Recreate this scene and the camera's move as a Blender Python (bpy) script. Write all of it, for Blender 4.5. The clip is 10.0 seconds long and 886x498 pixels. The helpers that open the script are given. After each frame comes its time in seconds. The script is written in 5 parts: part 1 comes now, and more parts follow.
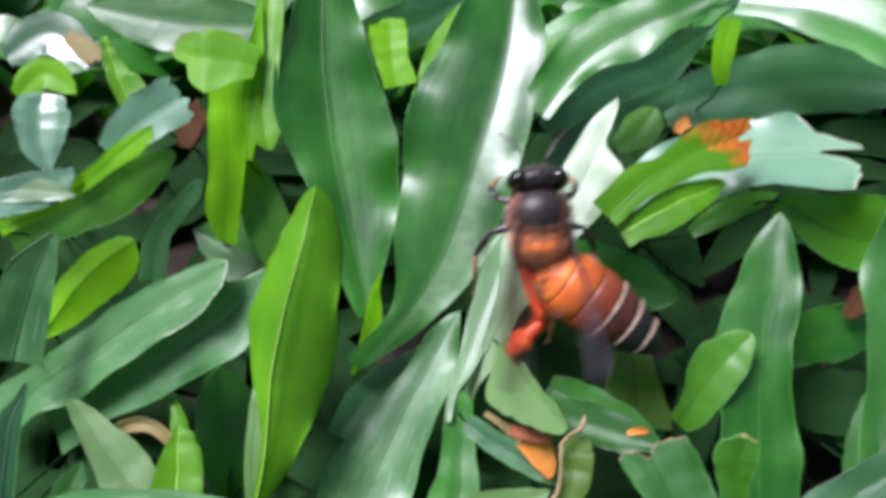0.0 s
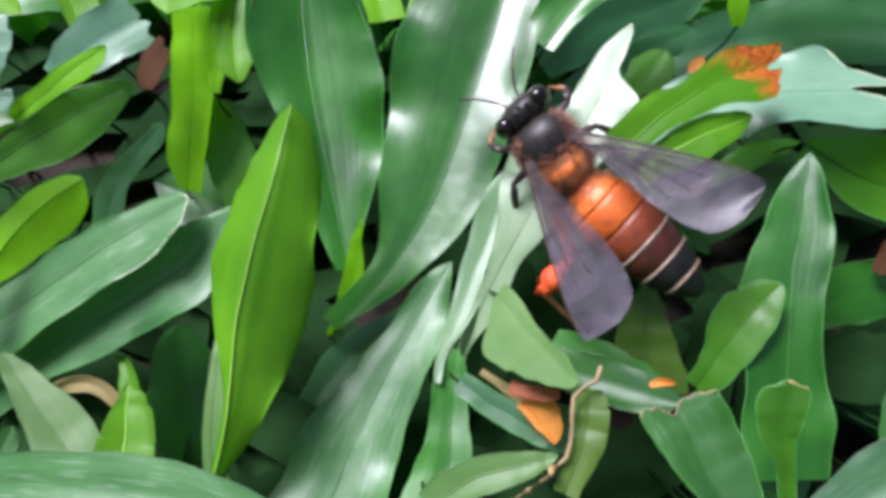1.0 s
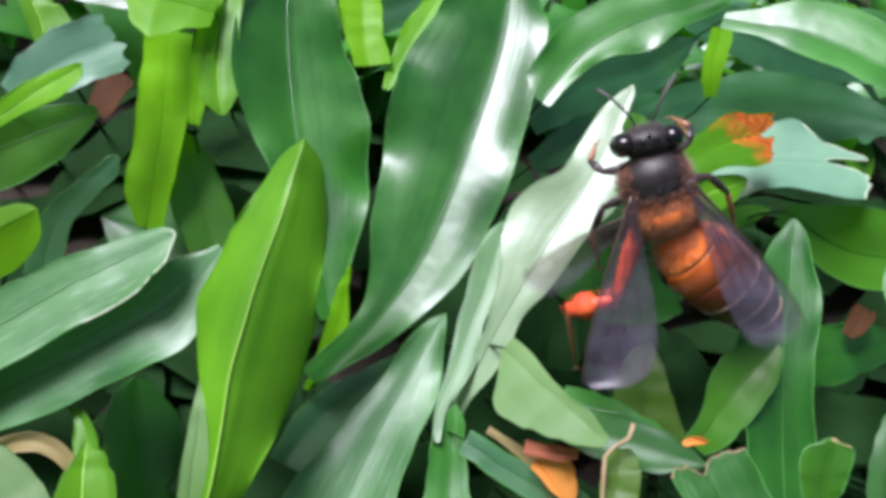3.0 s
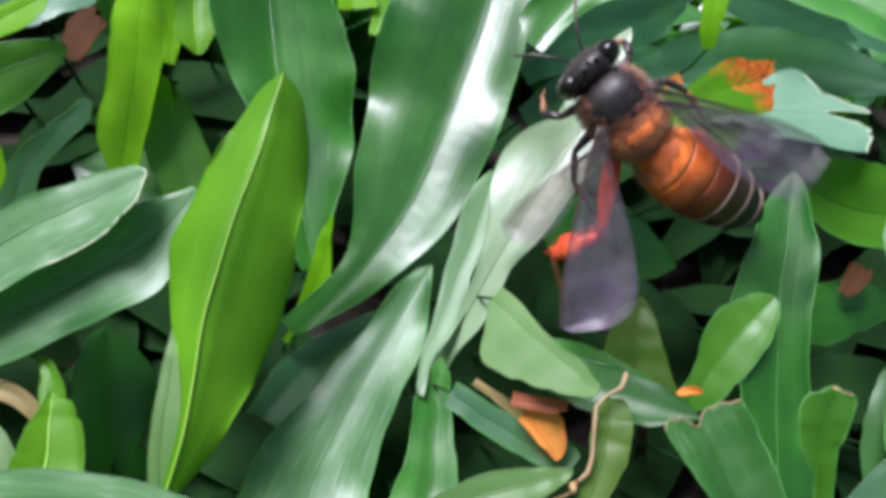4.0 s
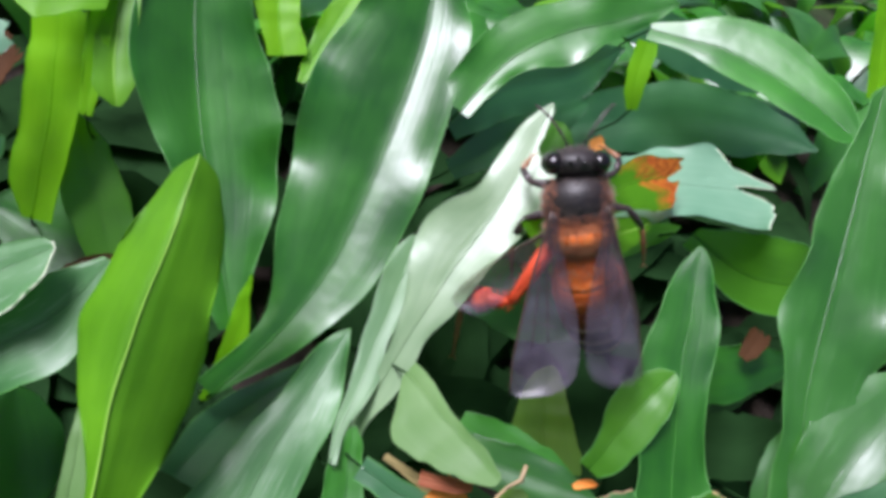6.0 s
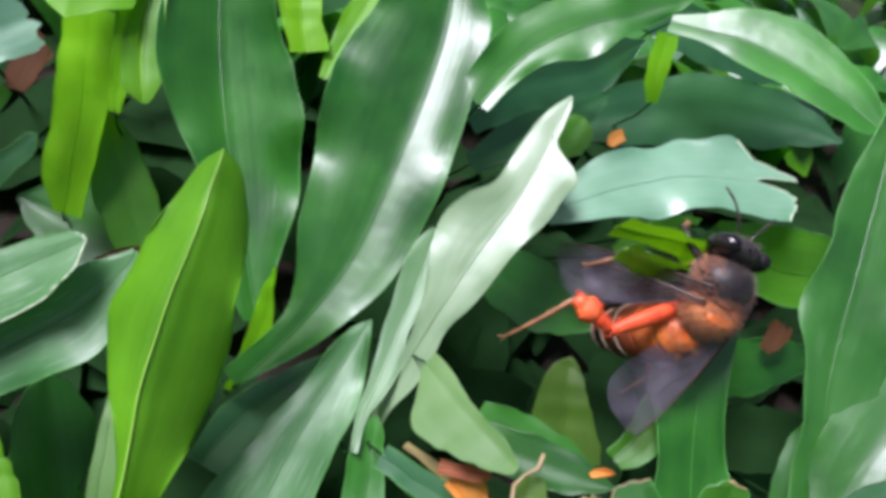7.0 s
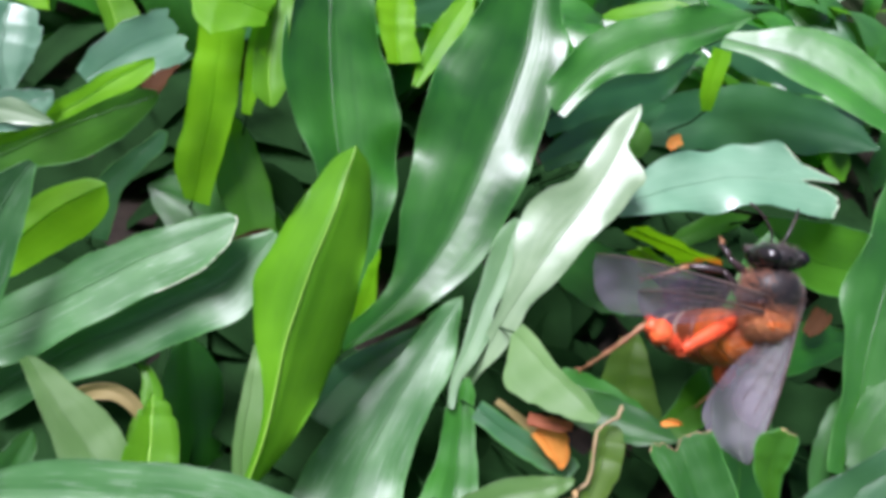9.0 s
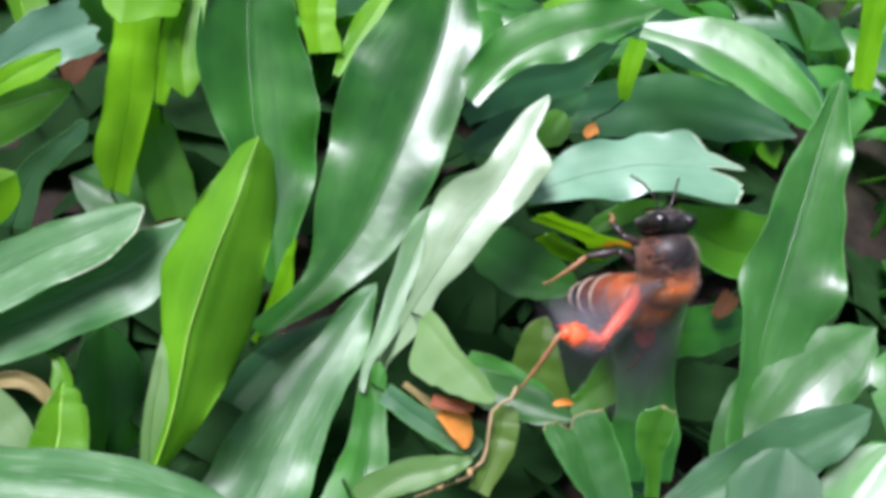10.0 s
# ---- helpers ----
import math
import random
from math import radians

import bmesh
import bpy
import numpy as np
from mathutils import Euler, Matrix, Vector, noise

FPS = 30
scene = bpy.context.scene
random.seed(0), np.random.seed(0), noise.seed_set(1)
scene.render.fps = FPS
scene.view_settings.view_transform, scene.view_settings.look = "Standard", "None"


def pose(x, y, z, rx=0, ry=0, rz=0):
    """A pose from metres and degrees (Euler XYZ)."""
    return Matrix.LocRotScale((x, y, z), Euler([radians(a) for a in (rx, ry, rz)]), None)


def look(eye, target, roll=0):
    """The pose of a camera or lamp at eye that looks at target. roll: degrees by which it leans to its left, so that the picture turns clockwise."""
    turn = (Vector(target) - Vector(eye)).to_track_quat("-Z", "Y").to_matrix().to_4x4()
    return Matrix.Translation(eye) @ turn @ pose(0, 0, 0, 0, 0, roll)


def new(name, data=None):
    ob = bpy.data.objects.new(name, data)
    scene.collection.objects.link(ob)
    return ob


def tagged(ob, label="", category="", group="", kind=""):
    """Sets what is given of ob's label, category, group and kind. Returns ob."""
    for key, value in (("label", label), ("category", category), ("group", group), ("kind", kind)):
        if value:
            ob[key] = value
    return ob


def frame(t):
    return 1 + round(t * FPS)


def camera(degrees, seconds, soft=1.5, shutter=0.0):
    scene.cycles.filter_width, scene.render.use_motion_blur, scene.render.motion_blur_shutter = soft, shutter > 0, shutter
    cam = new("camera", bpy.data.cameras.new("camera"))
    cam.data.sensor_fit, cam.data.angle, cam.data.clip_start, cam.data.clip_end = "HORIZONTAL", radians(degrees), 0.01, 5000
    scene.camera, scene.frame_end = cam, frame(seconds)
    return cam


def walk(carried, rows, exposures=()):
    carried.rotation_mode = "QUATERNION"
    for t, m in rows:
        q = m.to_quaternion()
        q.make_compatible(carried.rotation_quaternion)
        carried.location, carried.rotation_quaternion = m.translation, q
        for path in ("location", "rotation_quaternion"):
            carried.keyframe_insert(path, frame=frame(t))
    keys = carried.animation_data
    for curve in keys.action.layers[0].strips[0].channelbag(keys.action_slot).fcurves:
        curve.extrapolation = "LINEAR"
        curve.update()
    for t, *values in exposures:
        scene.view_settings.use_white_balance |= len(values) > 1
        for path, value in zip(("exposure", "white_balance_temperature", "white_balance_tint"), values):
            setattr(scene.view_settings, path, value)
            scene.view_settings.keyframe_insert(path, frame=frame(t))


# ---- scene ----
cam = camera(63.0, 10.0, soft=4.2, shutter=0.5)
MM = 0.001  # every length below is in millimetres

# seconds, eye in mm, turn in degrees
PATH = [
    (0.0, 0.00, 0.00, 62.00, 39.96, -1.91, 0.08),
    (0.5, -1.18, -0.06, 54.79, 41.17, -2.68, 0.25),
    (1.0, -0.86, 0.54, 54.26, 40.56, -4.07, -0.57),
    (1.5, -2.05, -0.98, 57.88, 41.45, -6.02, -2.15),
    (2.0, -10.78, 0.51, 51.53, 46.47, -10.13, -4.73),
    (2.5, -9.24, 1.68, 51.63, 46.29, -11.32, -4.91),
    (4.0, -7.23, 1.71, 48.75, 44.22, -13.07, -5.35),
    (4.5, -10.09, 3.66, 47.13, 41.98, -12.78, -3.95),
    (5.0, -5.98, 2.36, 54.63, 39.97, -13.34, -3.17),
    (5.5, -4.25, 3.78, 54.49, 42.13, -16.59, -6.43),
    (6.0, -6.56, 5.56, 53.74, 42.59, -17.73, -7.05),
    (7.5, -6.01, 4.17, 54.19, 41.72, -15.65, -5.37),
    (8.0, -5.06, 3.41, 54.03, 41.71, -15.56, -5.66),
    (8.5, -6.84, 3.03, 55.47, 41.49, -15.68, -5.69),
    (9.0, -12.57, -0.48, 57.33, 41.63, -15.46, -3.62),
    (9.5, -9.92, -2.86, 58.35, 40.94, -16.15, -5.03),
    (10.0, -8.15, -1.59, 59.66, 40.96, -16.56, -5.20),
]
walk(cam, [(t, pose(x * MM, y * MM, z * MM, rx, ry, rz)) for t, x, y, z, rx, ry, rz in PATH],
     exposures=[(0.0, 0.92), (1.5, 0.97), (2.5, 1.02), (4.0, 0.86), (8.0, 0.86), (9.0, 0.97), (10.0, 1.04)])

# ---------------------------------------------------------------- light
world = bpy.data.worlds.new("sky")
world.use_nodes = True
scene.world = world
wn = world.node_tree
sky = wn.nodes.new("ShaderNodeTexSky")
sky.sky_type = "NISHITA"
sky.sun_disc = False
sky.air_density, sky.dust_density, sky.ozone_density = 1.0, 3.5, 1.5
SUN_ELEVATION, SUN_AZIMUTH = 60.0, -72.0  # degrees; azimuth clockwise from straight ahead (+y)
sky.sun_elevation = radians(SUN_ELEVATION)
sky.sun_rotation = radians(SUN_AZIMUTH)
wn.links.new(sky.outputs[0], wn.nodes["Background"].inputs[0])
wn.nodes["Background"].inputs[1].default_value = 0.055

sun = new("sun", bpy.data.lights.new("sun", "SUN"))
sun.data.energy = 4.4
sun.data.angle = radians(26)
sun.data.color = (0.985, 0.955, 1.12)
_a, _e = radians(SUN_AZIMUTH), radians(SUN_ELEVATION)
_d = Vector((math.sin(_a) * math.cos(_e), math.cos(_a) * math.cos(_e), math.sin(_e)))
sun.matrix_basis = look(_d * 2.0, (0, 0, 0))


# ---------------------------------------------------------------- materials
def nodes_of(name):
    m = bpy.data.materials.new(name)
    m.use_nodes = True
    nt = m.node_tree
    return m, nt, nt.nodes, nt.links, nt.nodes["Principled BSDF"], nt.nodes["Material Output"]


def math_node(nt, op, a, b=None, c=None):
    n = nt.nodes.new("ShaderNodeMath")
    n.operation = op
    for i, v in enumerate((a, b, c)):
        if v is None:
            continue
        if isinstance(v, (int, float)):
            n.inputs[i].default_value = v
        else:
            nt.links.new(v, n.inputs[i])
    return n.outputs[0]


def mix_color(nt, fac, a, b, blend="MIX"):
    n = nt.nodes.new("ShaderNodeMix")
    n.data_type = "RGBA"
    n.blend_type = blend
    for i, v in ((0, fac), (6, a), (7, b)):
        if isinstance(v, (int, float)):
            n.inputs[i].default_value = v
        elif isinstance(v, tuple):
            n.inputs[i].default_value = (*v, 1.0)
        else:
            nt.links.new(v, n.inputs[i])
    return n.outputs[2]


def noise_node(nt, vector, scale, detail=3.0, rough=0.55):
    n = nt.nodes.new("ShaderNodeTexNoise")
    n.inputs["Scale"].default_value = scale
    n.inputs["Detail"].default_value = detail
    n.inputs["Roughness"].default_value = rough
    nt.links.new(vector, n.inputs["Vector"])
    return n.outputs["Fac"]


def ramp(nt, fac, stops):
    n = nt.nodes.new("ShaderNodeValToRGB")
    cr = n.color_ramp
    while len(cr.elements) < len(stops):
        cr.elements.new(0.5)
    for e, (p, c) in zip(cr.elements, stops):
        e.position = p
        e.color = (*c, 1.0) if isinstance(c, tuple) else (c, c, c, 1.0)
    nt.links.new(fac, n.inputs[0])
    return n.outputs[0]


def bump_node(nt, height, strength, distance):
    n = nt.nodes.new("ShaderNodeBump")
    n.inputs["Strength"].default_value = strength
    n.inputs["Distance"].default_value = distance
    nt.links.new(height, n.inputs["Height"])
    return n.outputs[0]


def leaf_material(name, dark, light, glow, through_amount=0.4, rough=0.32, gloss=0.9, scuff=0.025):
    """A grass blade: fine parallel veins, blotches, pale scuffs along the blade, light coming through.
    The UV map runs across (u) and along (v) the blade in millimetres."""
    m, nt, nodes, links, bsdf, out = nodes_of(name)
    uv = nodes.new("ShaderNodeUVMap").outputs[0]
    sep = nodes.new("ShaderNodeSeparateXYZ")
    links.new(uv, sep.inputs[0])
    info = nodes.new("ShaderNodeObjectInfo")
    stretch = nodes.new("ShaderNodeMapping")
    stretch.inputs["Scale"].default_value = (1.0, 0.05, 1.0)
    links.new(uv, stretch.inputs[0])
    off = nodes.new("ShaderNodeCombineXYZ")
    links.new(math_node(nt, "MULTIPLY", info.outputs["Random"], 97.0), off.inputs[1])
    links.new(off.outputs[0], stretch.inputs["Location"])
    streak = noise_node(nt, stretch.outputs[0], 0.8, 3.0)
    fine = noise_node(nt, stretch.outputs[0], 9.0, 2.0)
    coord = nodes.new("ShaderNodeTexCoord").outputs["Object"]
    blotch = noise_node(nt, coord, 160.0, 3.0)
    veins = math_node(nt, "SINE", math_node(nt, "MULTIPLY", sep.outputs[0], 2 * math.pi / 0.62))
    tone = math_node(nt, "ADD", math_node(nt, "ADD", math_node(nt, "MULTIPLY", streak, 0.26), 0.12), math_node(nt, "MULTIPLY", blotch, 0.8))
    tone = math_node(nt, "ADD", tone, math_node(nt, "MULTIPLY", math_node(nt, "SUBTRACT", info.outputs["Random"], 0.5), 0.22))
    tone = math_node(nt, "ADD", tone, math_node(nt, "MULTIPLY", veins, 0.012))
    tone = math_node(nt, "ADD", tone, math_node(nt, "MULTIPLY", math_node(nt, "SUBTRACT", fine, 0.5), 0.2))
    color = ramp(nt, tone, [(0.42, dark), (0.85, light)])
    scuffs = ramp(nt, math_node(nt, "ADD", math_node(nt, "MULTIPLY", fine, 0.6), math_node(nt, "MULTIPLY", blotch, 0.45)), [(0.60, 0.0), (0.70, scuff)])
    nick = nodes.new("ShaderNodeMapping")
    nick.inputs["Scale"].default_value = (1.5, 0.09, 1.0)
    nick.inputs["Rotation"].default_value = (0, 0, 0.22)
    links.new(off.outputs[0], nick.inputs["Location"])
    links.new(uv, nick.inputs[0])
    scratch = noise_node(nt, nick.outputs[0], 3.2, 1.0)
    scratch = ramp(nt, scratch, [(0.70 - 0.07 * (scuff > 0.4), 0.0), (0.74 - 0.06 * (scuff > 0.4), scuff * 0.55)])
    scuffs = math_node(nt, "MAXIMUM", scuffs, scratch)
    pale = tuple(min(1.0, 0.25 + 0.8 * c) for c in light)
    color = mix_color(nt, scuffs, color, pale)
    links.new(color, bsdf.inputs["Base Color"])
    links.new(math_node(nt, "ADD", math_node(nt, "MULTIPLY", blotch, 0.16), rough - 0.04), bsdf.inputs["Roughness"])
    bsdf.inputs["Specular IOR Level"].default_value = gloss
    bsdf.inputs["IOR"].default_value = 1.65
    height = math_node(nt, "ADD", math_node(nt, "MULTIPLY", veins, 0.012), math_node(nt, "MULTIPLY", streak, 0.28))
    height = math_node(nt, "ADD", height, math_node(nt, "MULTIPLY", fine, 0.07))
    height = math_node(nt, "ADD", height, math_node(nt, "MULTIPLY", blotch, 2.2))
    normal = bump_node(nt, height, 0.32, 0.00025)
    links.new(normal, bsdf.inputs["Normal"])
    trans = nodes.new("ShaderNodeBsdfTranslucent")
    links.new(mix_color(nt, 0.35, glow, color, "MIX"), trans.inputs[0])
    mix = nodes.new("ShaderNodeMixShader")
    mix.inputs[0].default_value = through_amount
    links.new(bsdf.outputs[0], mix.inputs[1])
    links.new(trans.outputs[0], mix.inputs[2])
    links.new(mix.outputs[0], out.inputs[0])
    return m


def plain_material(name, color, color2, scale, rough=0.6, metal=0.0, bump=0.2, bump_mm=0.1, spec=0.5, sheen=0.0):
    m, nt, nodes, links, bsdf, out = nodes_of(name)
    coord = nodes.new("ShaderNodeTexCoord").outputs["Object"]
    a = noise_node(nt, coord, scale, 4.0)
    b = noise_node(nt, coord, scale * 5.3, 2.0)
    fac = math_node(nt, "ADD", math_node(nt, "MULTIPLY", a, 0.7), math_node(nt, "MULTIPLY", b, 0.3))
    links.new(ramp(nt, fac, [(0.35, color), (0.65, color2)]), bsdf.inputs["Base Color"])
    links.new(math_node(nt, "ADD", math_node(nt, "MULTIPLY", b, 0.2), rough - 0.1), bsdf.inputs["Roughness"])
    bsdf.inputs["Metallic"].default_value = metal
    bsdf.inputs["Specular IOR Level"].default_value = spec
    bsdf.inputs["Sheen Weight"].default_value = sheen
    links.new(bump_node(nt, fac, bump, bump_mm * MM), bsdf.inputs["Normal"])
    return m


LEAF = {
    "deep": leaf_material("deep green blade", (0.008, 0.085, 0.006), (0.044, 0.238, 0.016), (0.12, 0.55, 0.015), 0.38, 0.36, 0.85),
    "mid": leaf_material("mid green blade", (0.010, 0.068, 0.008), (0.036, 0.165, 0.020), (0.16, 0.52, 0.03), 0.33, 0.34, 0.8, scuff=0.25),
    "fresh": leaf_material("fresh green blade", (0.026, 0.118, 0.006), (0.074, 0.245, 0.014), (0.22, 0.62, 0.012), 0.4, 0.36, 0.5),
    "bluish": leaf_material("blue-green blade", (0.009, 0.070, 0.020), (0.034, 0.145, 0.044), (0.10, 0.42, 0.06), 0.28, 0.34, 1.0),
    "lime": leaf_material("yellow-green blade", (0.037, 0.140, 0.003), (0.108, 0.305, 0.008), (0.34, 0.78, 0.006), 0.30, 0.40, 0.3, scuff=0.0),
    # the pale base colour holds the sky's sheen on these blades
    "skysheen": leaf_material("blue-green blade with sky sheen in its colour", (0.07, 0.21, 0.11), (0.20, 0.38, 0.24), (0.2, 0.5, 0.2), 0.28, 0.33, 1.0),
    "grey": leaf_material("scuffed grey-green blade", (0.013, 0.070, 0.021), (0.044, 0.138, 0.048), (0.12, 0.36, 0.08), 0.24, 0.42, 0.8, scuff=0.3),
    "slate": leaf_material("scratched green blade", (0.026, 0.115, 0.027), (0.075, 0.212, 0.062), (0.12, 0.42, 0.07), 0.28, 0.40, 0.55, scuff=0.6),
    # lit copy of the lime blade, with sunlight put into the colour
    "yellow": leaf_material("yellow-green blade with sunlight in its colour", (0.080, 0.265, 0.003), (0.20, 0.49, 0.008), (0.42, 0.90, 0.006), 0.44, 0.42, 0.2, scuff=0.0),
    # whitish base colour stands in for the sky's glare on these blades
    "pale": leaf_material("pale blade with glare in its colour", (0.105, 0.205, 0.08), (0.24, 0.345, 0.19), (0.3, 0.5, 0.2), 0.26, 0.38, 0.7),
    # whitish sheen of the short blade, put into its base colour
    "palesheen": leaf_material("pale green blade with sheen in its colour", (0.085, 0.20, 0.075), (0.20, 0.34, 0.17), (0.3, 0.5, 0.2), 0.26, 0.42, 0.7),
    "palegreen": leaf_material("pale green blade", (0.07, 0.17, 0.035), (0.15, 0.27, 0.09), (0.28, 0.55, 0.1), 0.34, 0.44, 0.4),
    "olive": leaf_material("olive green blade", (0.040, 0.098, 0.008), (0.10, 0.185, 0.020), (0.3, 0.55, 0.05), 0.4, 0.36, 0.6),
    # near-black blade: the shade of the gaps is put into its colour
    "gapshade": leaf_material("blade with gap shade in its colour", (0.005, 0.017, 0.005), (0.014, 0.042, 0.012), (0.03, 0.1, 0.01), 0.1, 0.8, 0.03, 0.0),
    "orange": leaf_material("dry orange blade", (0.62, 0.19, 0.025), (0.85, 0.36, 0.08), (0.85, 0.38, 0.1), 0.4, 0.55, 0.2, 0.05),
    "rust": leaf_material("dry rust-red blade", (0.26, 0.075, 0.035), (0.50, 0.19, 0.10), (0.5, 0.18, 0.08), 0.3, 0.6, 0.15, 0.0),
    "brown": leaf_material("dry brown blade", (0.030, 0.012, 0.004), (0.085, 0.032, 0.010), (0.2, 0.08, 0.02), 0.15, 0.7, 0.1, 0.0),
    "straw": leaf_material("dry straw blade", (0.22, 0.17, 0.06), (0.38, 0.30, 0.13), (0.6, 0.5, 0.3), 0.3, 0.6, 0.3),
}


def scorch_material():
    """The torn blade: green at its base, rusty orange towards the end, with an uneven border."""
    m = LEAF["lime"].copy()
    m.name = "scorched blade"
    nt = m.node_tree
    bsdf = nt.nodes["Principled BSDF"]
    uv = nt.nodes.new("ShaderNodeUVMap").outputs[0]
    sep = nt.nodes.new("ShaderNodeSeparateXYZ")
    nt.links.new(uv, sep.inputs[0])
    edge = math_node(nt, "ADD", sep.outputs[1], math_node(nt, "MULTIPLY", noise_node(nt, uv, 0.9, 4.0), 5.0))
    edge = math_node(nt, "ADD", edge, math_node(nt, "MULTIPLY", sep.outputs[0], -1.1))
    fac = ramp(nt, math_node(nt, "DIVIDE", edge, 20.0), [(0.52, 0.0), (0.60, 1.0)])
    rust = ramp(nt, noise_node(nt, uv, 1.6, 4.0), [(0.35, (0.16, 0.03, 0.01)), (0.5, (0.5, 0.10, 0.015)), (0.68, (0.62, 0.24, 0.03))])
    old = bsdf.inputs["Base Color"].links[0].from_socket
    color = mix_color(nt, fac, old, rust)
    nt.links.new(color, bsdf.inputs["Base Color"])
    for n in nt.nodes:
        if n.type == "BSDF_TRANSLUCENT":
            nt.links.new(mix_color(nt, fac, n.inputs[0].links[0].from_socket, (0.75, 0.22, 0.02)), n.inputs[0])
    return m


LEAF["scorch"] = scorch_material()
RIM = {
    "tan": plain_material("dry tan stalk", (0.19, 0.13, 0.06), (0.36, 0.26, 0.14), 300, 0.6),
    "lime": plain_material("blade margin", (0.17, 0.38, 0.03), (0.26, 0.48, 0.07), 300, 0.45),
    "soft": plain_material("light green blade margin", (0.045, 0.19, 0.03), (0.10, 0.28, 0.07), 300, 0.4),
    "pale": plain_material("pale blade margin", (0.50, 0.57, 0.38), (0.66, 0.70, 0.54), 300, 0.5),
    "brown": plain_material("browned blade margin", (0.26, 0.16, 0.06), (0.42, 0.29, 0.14), 300, 0.6),
}
# soil near black: the shade under the blades is put into its colour
M_SOIL = plain_material("soil with shade in its colour, and turf", (0.008, 0.006, 0.005), (0.03, 0.022, 0.016), 140, 0.9, bump=0.8, bump_mm=1.5, spec=0.2)


def turf_beyond(m, near, far):
    """Away from the patch of bare soil the ground is closed turf."""
    nt = m.node_tree
    bsdf = nt.nodes["Principled BSDF"]
    coord = nt.nodes.new("ShaderNodeTexCoord").outputs["Object"]
    dist = nt.nodes.new("ShaderNodeVectorMath")
    dist.operation = "LENGTH"
    nt.links.new(coord, dist.inputs[0])
    n = noise_node(nt, coord, 22.0, 5.0, 0.7)
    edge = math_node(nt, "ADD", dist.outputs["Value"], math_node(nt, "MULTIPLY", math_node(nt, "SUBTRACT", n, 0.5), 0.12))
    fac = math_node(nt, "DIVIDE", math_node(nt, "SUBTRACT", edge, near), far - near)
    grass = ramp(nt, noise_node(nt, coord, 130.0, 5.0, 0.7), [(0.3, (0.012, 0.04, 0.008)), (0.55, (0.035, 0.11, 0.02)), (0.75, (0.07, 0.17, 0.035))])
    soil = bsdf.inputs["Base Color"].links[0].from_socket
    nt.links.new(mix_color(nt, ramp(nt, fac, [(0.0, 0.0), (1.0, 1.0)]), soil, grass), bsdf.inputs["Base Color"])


turf_beyond(M_SOIL, 0.12, 0.35)

# ---------------------------------------------------------------- building helpers
def finish(bm, name, material, smooth=True):
    me = bpy.data.meshes.new(name)
    bm.to_mesh(me)
    bm.free()
    me.materials.append(material)
    if smooth:
        me.polygons.foreach_set("use_smooth", [True] * len(me.polygons))
    return me


def part(name, bm, material, parent, label=""):
    ob = new(name, finish(bm, name, material))
    ob.parent = parent
    if label:
        tagged(ob, label)
    return ob


def curve_points(pts, n):
    """A smooth line through the control points (Catmull-Rom), n points, about evenly spaced."""
    p = [Vector(q) for q in pts]
    p = [2 * p[0] - p[1]] + p + [2 * p[-1] - p[-2]]
    fine = []
    for i in range(1, len(p) - 2):
        a, b, c, d = p[i - 1:i + 3]
        for k in range(24):
            t = k / 24
            fine.append(0.5 * ((2 * b) + (c - a) * t + (2 * a - 5 * b + 4 * c - d) * t * t + (3 * b - a - 3 * c + d) * t ** 3))
    fine.append(p[-2])
    run = [0.0]
    for a, b in zip(fine, fine[1:]):
        run.append(run[-1] + (b - a).length)
    res, j = [], 0
    for k in range(n):
        s = run[-1] * k / (n - 1)
        while j < len(run) - 2 and run[j + 1] < s:
            j += 1
        t = (s - run[j]) / max(run[j + 1] - run[j], 1e-9)
        res.append(fine[j].lerp(fine[j + 1], min(max(t, 0), 1)))
    return res, run[-1]


def tube(bm, pts, radii, sides=6, flat=1.0, closed=True):
    """A tube through pts (in mm) with a radius at each; flat squashes it across."""
    rings = []
    up = Vector((0.31, 0.17, 0.94))
    for i, p in enumerate(pts):
        t = (pts[min(i + 1, len(pts) - 1)] - pts[max(i - 1, 0)]).normalized()
        a = t.cross(up)
        if a.length < 1e-3:
            a = t.cross(Vector((1, 0, 0)))
        a.normalize()
        b = a.cross(t)
        rings.append([bm.verts.new((p + a * (math.cos(2 * math.pi * k / sides) * radii[i]) + b * (math.sin(2 * math.pi * k / sides) * radii[i] * flat)) * MM) for k in range(sides)])
    for r, q in zip(rings, rings[1:]):
        for k in range(sides):
            bm.faces.new((r[k], r[(k + 1) % sides], q[(k + 1) % sides], q[k]))
    if closed:
        bm.faces.new(rings[0][::-1])
        bm.faces.new(rings[-1])


